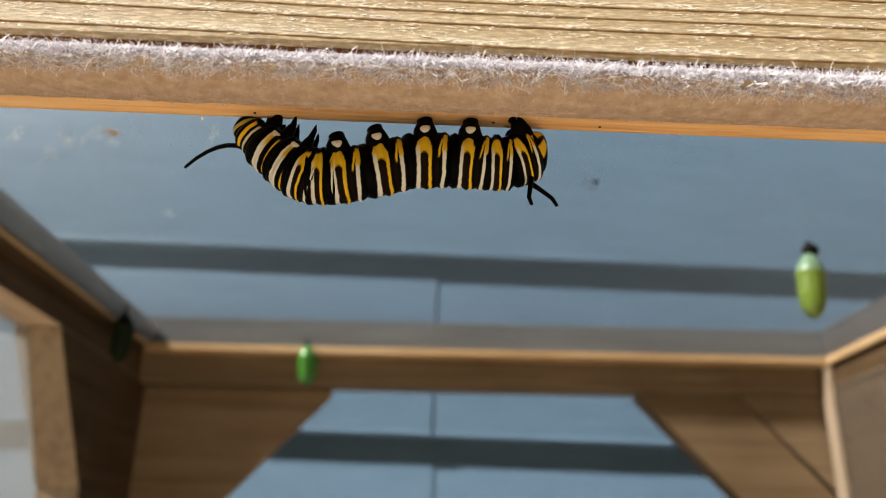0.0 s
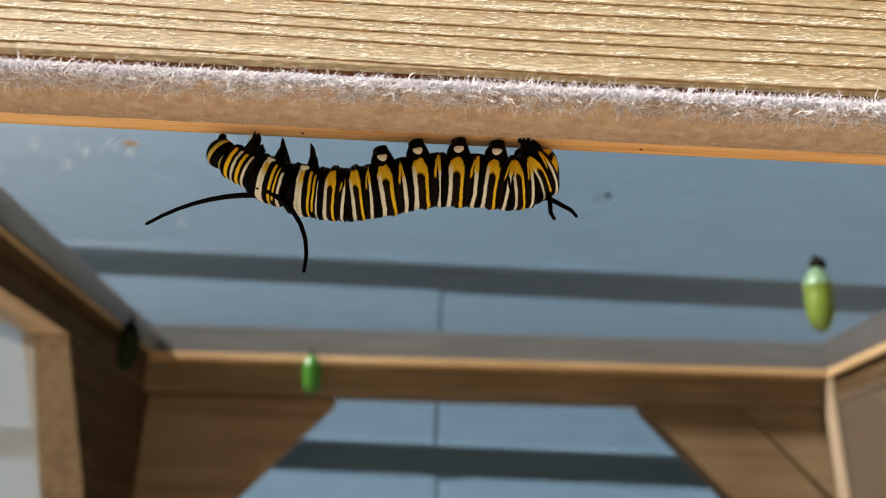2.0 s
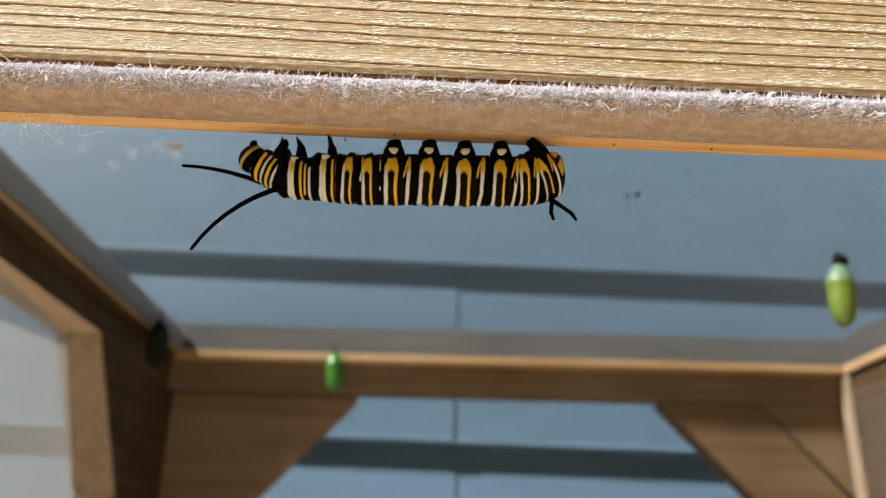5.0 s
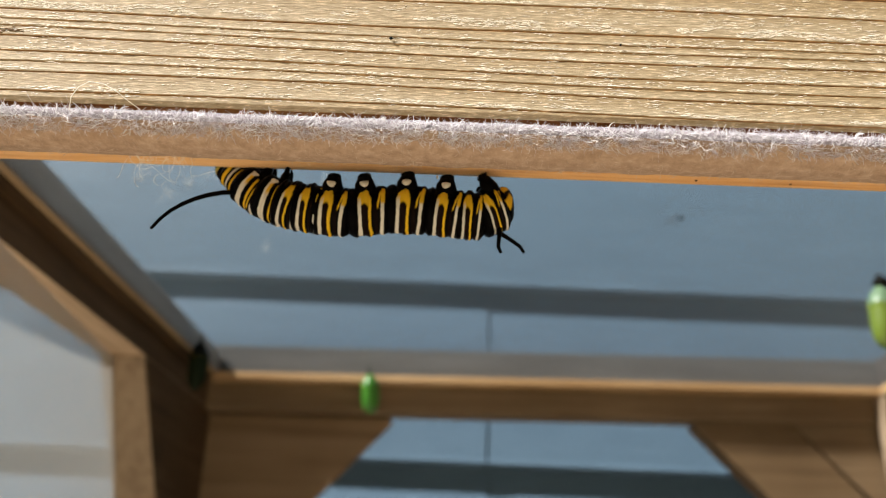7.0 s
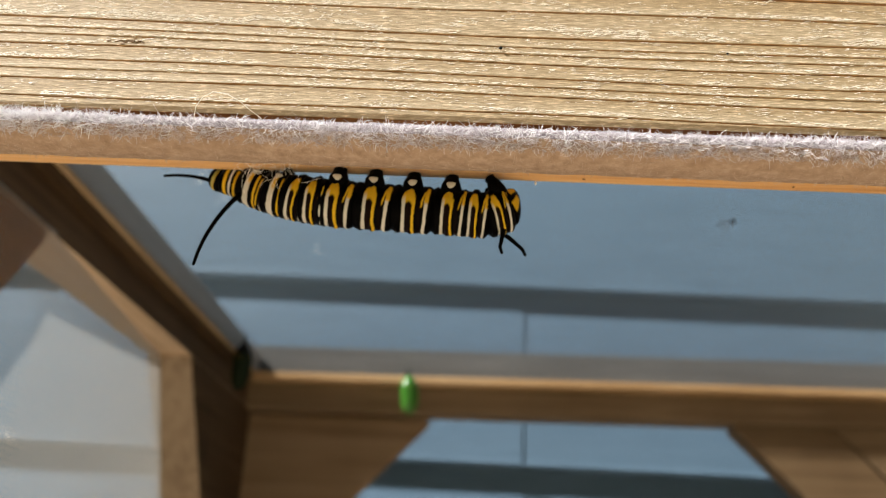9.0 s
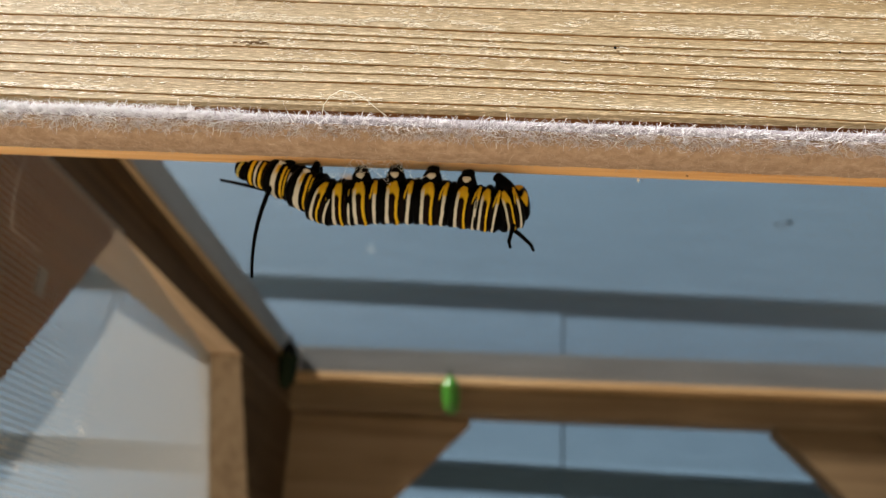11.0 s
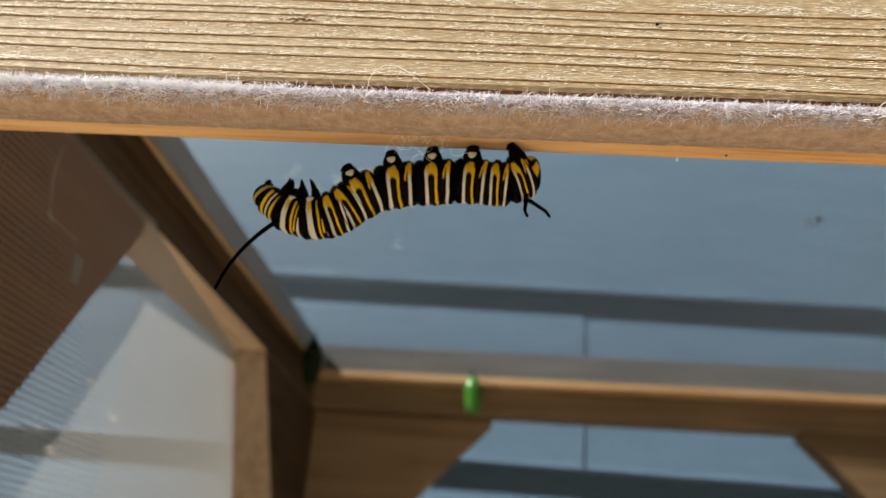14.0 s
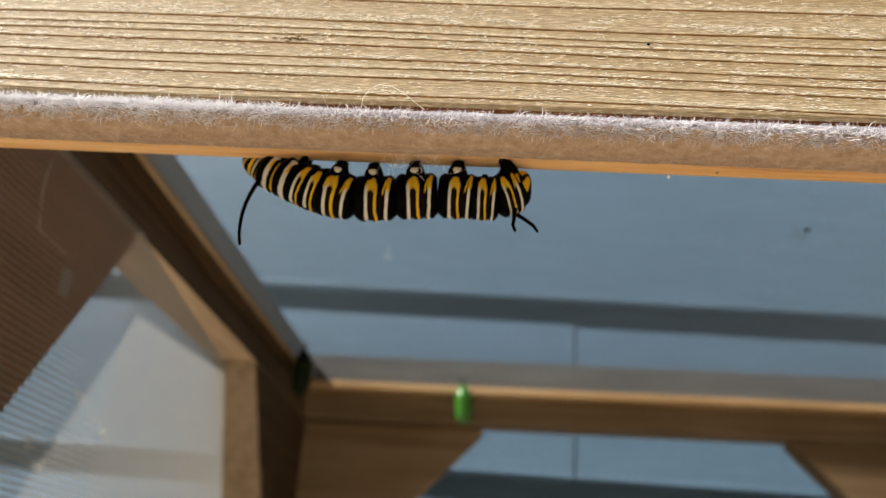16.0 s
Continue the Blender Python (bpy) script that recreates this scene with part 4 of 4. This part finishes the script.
def motions():
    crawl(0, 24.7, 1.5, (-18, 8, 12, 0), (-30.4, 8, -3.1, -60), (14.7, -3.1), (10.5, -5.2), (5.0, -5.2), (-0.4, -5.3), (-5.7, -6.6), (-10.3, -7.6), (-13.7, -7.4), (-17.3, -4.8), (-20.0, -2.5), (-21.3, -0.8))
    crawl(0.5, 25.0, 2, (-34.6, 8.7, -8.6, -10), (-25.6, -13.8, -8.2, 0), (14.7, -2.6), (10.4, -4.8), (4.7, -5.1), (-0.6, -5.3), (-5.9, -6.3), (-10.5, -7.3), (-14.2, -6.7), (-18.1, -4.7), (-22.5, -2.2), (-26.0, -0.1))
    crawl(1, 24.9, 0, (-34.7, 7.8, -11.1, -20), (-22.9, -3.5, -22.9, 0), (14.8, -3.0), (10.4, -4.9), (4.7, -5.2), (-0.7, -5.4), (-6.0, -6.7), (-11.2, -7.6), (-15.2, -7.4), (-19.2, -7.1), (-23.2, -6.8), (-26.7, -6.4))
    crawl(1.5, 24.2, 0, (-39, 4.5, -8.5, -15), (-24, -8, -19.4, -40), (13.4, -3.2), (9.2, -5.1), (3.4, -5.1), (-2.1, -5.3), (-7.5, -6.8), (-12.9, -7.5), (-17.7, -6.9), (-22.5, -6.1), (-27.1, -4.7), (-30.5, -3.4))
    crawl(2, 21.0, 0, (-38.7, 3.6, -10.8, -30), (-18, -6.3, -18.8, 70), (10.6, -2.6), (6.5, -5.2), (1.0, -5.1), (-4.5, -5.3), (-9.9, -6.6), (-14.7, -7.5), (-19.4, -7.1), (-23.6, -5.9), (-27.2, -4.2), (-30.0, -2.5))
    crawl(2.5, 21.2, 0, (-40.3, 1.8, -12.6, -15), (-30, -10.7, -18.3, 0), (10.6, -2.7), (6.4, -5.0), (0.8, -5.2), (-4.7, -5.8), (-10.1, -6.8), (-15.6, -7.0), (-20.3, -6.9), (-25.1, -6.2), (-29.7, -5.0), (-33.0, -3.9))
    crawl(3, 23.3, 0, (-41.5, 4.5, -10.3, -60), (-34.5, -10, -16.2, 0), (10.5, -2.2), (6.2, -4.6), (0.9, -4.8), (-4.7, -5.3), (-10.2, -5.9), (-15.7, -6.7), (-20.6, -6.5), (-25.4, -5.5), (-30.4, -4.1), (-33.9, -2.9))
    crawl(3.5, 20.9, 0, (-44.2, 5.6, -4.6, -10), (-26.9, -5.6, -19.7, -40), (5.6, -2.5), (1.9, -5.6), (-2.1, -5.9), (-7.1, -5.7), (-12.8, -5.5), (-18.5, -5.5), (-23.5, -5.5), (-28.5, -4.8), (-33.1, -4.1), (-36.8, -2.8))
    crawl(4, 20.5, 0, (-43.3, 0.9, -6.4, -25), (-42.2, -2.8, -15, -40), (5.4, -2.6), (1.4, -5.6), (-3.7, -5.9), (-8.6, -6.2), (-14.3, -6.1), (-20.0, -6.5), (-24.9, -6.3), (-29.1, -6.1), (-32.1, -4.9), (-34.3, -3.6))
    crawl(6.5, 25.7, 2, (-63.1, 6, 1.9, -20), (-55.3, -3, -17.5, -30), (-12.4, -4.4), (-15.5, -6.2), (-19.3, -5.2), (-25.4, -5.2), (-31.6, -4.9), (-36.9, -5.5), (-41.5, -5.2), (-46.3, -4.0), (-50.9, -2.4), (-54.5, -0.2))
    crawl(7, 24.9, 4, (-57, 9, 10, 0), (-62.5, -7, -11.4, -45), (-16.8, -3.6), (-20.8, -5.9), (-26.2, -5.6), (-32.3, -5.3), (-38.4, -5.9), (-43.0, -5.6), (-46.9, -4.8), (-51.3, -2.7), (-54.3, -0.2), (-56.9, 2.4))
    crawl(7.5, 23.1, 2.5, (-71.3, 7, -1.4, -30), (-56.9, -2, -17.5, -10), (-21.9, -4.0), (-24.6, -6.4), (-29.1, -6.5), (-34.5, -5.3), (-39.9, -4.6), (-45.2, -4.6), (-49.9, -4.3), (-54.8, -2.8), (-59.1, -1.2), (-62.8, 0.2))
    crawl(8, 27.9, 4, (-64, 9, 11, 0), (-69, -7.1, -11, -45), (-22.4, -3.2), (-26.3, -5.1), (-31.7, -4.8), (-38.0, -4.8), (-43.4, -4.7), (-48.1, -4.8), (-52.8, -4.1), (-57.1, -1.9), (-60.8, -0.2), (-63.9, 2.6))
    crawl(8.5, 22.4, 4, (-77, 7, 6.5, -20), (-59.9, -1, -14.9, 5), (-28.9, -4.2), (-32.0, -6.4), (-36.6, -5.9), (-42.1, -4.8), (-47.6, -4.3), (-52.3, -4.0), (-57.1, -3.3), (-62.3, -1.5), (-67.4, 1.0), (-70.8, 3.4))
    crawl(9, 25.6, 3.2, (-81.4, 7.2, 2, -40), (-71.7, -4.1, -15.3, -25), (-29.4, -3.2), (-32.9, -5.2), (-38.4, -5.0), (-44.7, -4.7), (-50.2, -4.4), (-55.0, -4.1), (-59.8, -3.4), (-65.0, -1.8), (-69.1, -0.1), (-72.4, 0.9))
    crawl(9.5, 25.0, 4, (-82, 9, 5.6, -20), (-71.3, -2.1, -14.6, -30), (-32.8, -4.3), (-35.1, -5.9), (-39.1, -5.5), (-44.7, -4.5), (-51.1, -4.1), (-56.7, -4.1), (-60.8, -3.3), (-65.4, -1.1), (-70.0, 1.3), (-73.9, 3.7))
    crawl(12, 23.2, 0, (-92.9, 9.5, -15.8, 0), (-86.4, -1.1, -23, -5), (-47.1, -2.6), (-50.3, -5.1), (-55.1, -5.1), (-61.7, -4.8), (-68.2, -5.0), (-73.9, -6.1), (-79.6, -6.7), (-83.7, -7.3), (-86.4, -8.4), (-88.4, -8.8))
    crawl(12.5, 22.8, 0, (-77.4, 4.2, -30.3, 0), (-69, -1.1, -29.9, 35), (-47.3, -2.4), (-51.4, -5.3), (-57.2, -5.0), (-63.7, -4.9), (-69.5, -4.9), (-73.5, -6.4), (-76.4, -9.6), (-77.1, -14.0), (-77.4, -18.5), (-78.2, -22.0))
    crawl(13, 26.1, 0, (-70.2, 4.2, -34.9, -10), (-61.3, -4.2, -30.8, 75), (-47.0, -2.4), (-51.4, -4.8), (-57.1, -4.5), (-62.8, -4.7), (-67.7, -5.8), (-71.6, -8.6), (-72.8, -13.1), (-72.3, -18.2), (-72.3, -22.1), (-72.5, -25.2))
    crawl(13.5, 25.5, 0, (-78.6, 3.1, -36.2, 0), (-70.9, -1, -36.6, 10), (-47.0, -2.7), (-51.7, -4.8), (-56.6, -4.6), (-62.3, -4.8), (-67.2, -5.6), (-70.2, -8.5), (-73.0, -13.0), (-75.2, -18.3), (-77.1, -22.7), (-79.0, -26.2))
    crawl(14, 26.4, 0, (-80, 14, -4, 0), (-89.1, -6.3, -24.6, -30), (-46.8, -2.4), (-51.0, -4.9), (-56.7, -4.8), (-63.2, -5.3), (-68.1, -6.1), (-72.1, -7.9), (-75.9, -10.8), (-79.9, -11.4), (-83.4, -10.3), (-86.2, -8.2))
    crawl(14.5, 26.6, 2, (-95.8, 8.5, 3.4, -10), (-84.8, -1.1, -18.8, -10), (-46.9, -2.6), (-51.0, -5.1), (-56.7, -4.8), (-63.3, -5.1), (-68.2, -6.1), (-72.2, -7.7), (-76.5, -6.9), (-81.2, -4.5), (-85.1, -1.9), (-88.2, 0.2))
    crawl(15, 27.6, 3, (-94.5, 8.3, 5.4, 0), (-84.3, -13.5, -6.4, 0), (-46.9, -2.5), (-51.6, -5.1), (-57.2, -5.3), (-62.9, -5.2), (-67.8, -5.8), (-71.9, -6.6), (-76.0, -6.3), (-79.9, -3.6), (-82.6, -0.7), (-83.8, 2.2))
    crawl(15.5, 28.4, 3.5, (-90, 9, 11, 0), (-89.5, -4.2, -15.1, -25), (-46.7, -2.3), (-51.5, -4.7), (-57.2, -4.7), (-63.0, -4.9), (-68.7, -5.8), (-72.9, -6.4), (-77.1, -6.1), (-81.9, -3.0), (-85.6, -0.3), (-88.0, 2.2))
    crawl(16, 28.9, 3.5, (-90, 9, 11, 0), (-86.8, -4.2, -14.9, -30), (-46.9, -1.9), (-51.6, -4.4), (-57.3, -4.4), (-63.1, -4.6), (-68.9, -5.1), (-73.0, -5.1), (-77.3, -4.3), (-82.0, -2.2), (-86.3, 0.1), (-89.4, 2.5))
    base = Vector((0, 0.1145, 1.195))
    rows = {key: [] for key in (*rings, "head", "far", "near", "all", *((side, k) for side in ("far", "near") for k in range(1, PIECES)))}
    for t, rear, deep, far, near, spine in SHAPES:
        mid, _, total = along(spine, rear)
        root = Matrix.Translation(base + Vector((mid.x, 0, 0)) / 1000)
        back = Matrix.Translation(Vector((-mid.x, 0, 0)) / 1000)
        rows["all"].append((t, root))
        for key, share in HIND.items():
            p, d, _ = along(spine, rear * share)
            rows[key].append((t, back @ stance(p, d)))
        for key, share in FORE.items():
            p, d, _ = along(spine, rear + (total - rear) * share)
            rows[key].append((t, back @ stance(p, d, deep * max(0, share - 0.25) / 0.75)))
        p, d, _ = along(spine, total)
        rows["head"].append((t, back @ stance(p, d, deep)))
        p, d, _ = along(spine, rear + (total - rear) * 0.66)
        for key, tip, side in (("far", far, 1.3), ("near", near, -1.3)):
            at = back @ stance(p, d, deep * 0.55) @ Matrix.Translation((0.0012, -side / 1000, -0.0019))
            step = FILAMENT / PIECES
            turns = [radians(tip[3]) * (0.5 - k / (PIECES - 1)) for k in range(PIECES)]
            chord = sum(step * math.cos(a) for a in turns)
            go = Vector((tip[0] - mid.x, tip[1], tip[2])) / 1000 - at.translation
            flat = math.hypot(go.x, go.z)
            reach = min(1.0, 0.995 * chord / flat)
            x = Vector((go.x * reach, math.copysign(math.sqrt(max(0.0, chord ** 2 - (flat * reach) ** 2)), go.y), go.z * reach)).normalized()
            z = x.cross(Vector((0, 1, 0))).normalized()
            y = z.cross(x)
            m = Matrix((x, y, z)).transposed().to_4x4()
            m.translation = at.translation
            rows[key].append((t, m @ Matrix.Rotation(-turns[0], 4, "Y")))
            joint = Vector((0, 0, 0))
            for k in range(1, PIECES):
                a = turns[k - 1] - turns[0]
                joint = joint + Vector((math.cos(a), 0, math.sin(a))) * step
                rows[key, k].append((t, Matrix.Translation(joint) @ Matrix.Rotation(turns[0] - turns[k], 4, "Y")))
    walk(cat, rows["all"])
    for key, ob in rings.items():
        walk(ob, rows[key])
    walk(head, rows["head"])
    for key, pieces in (("far", feeler_far), ("near", feeler_near)):
        walk(pieces[0], rows[key])
        for k in range(1, PIECES):
            walk(pieces[k], rows[key, k])


motions()
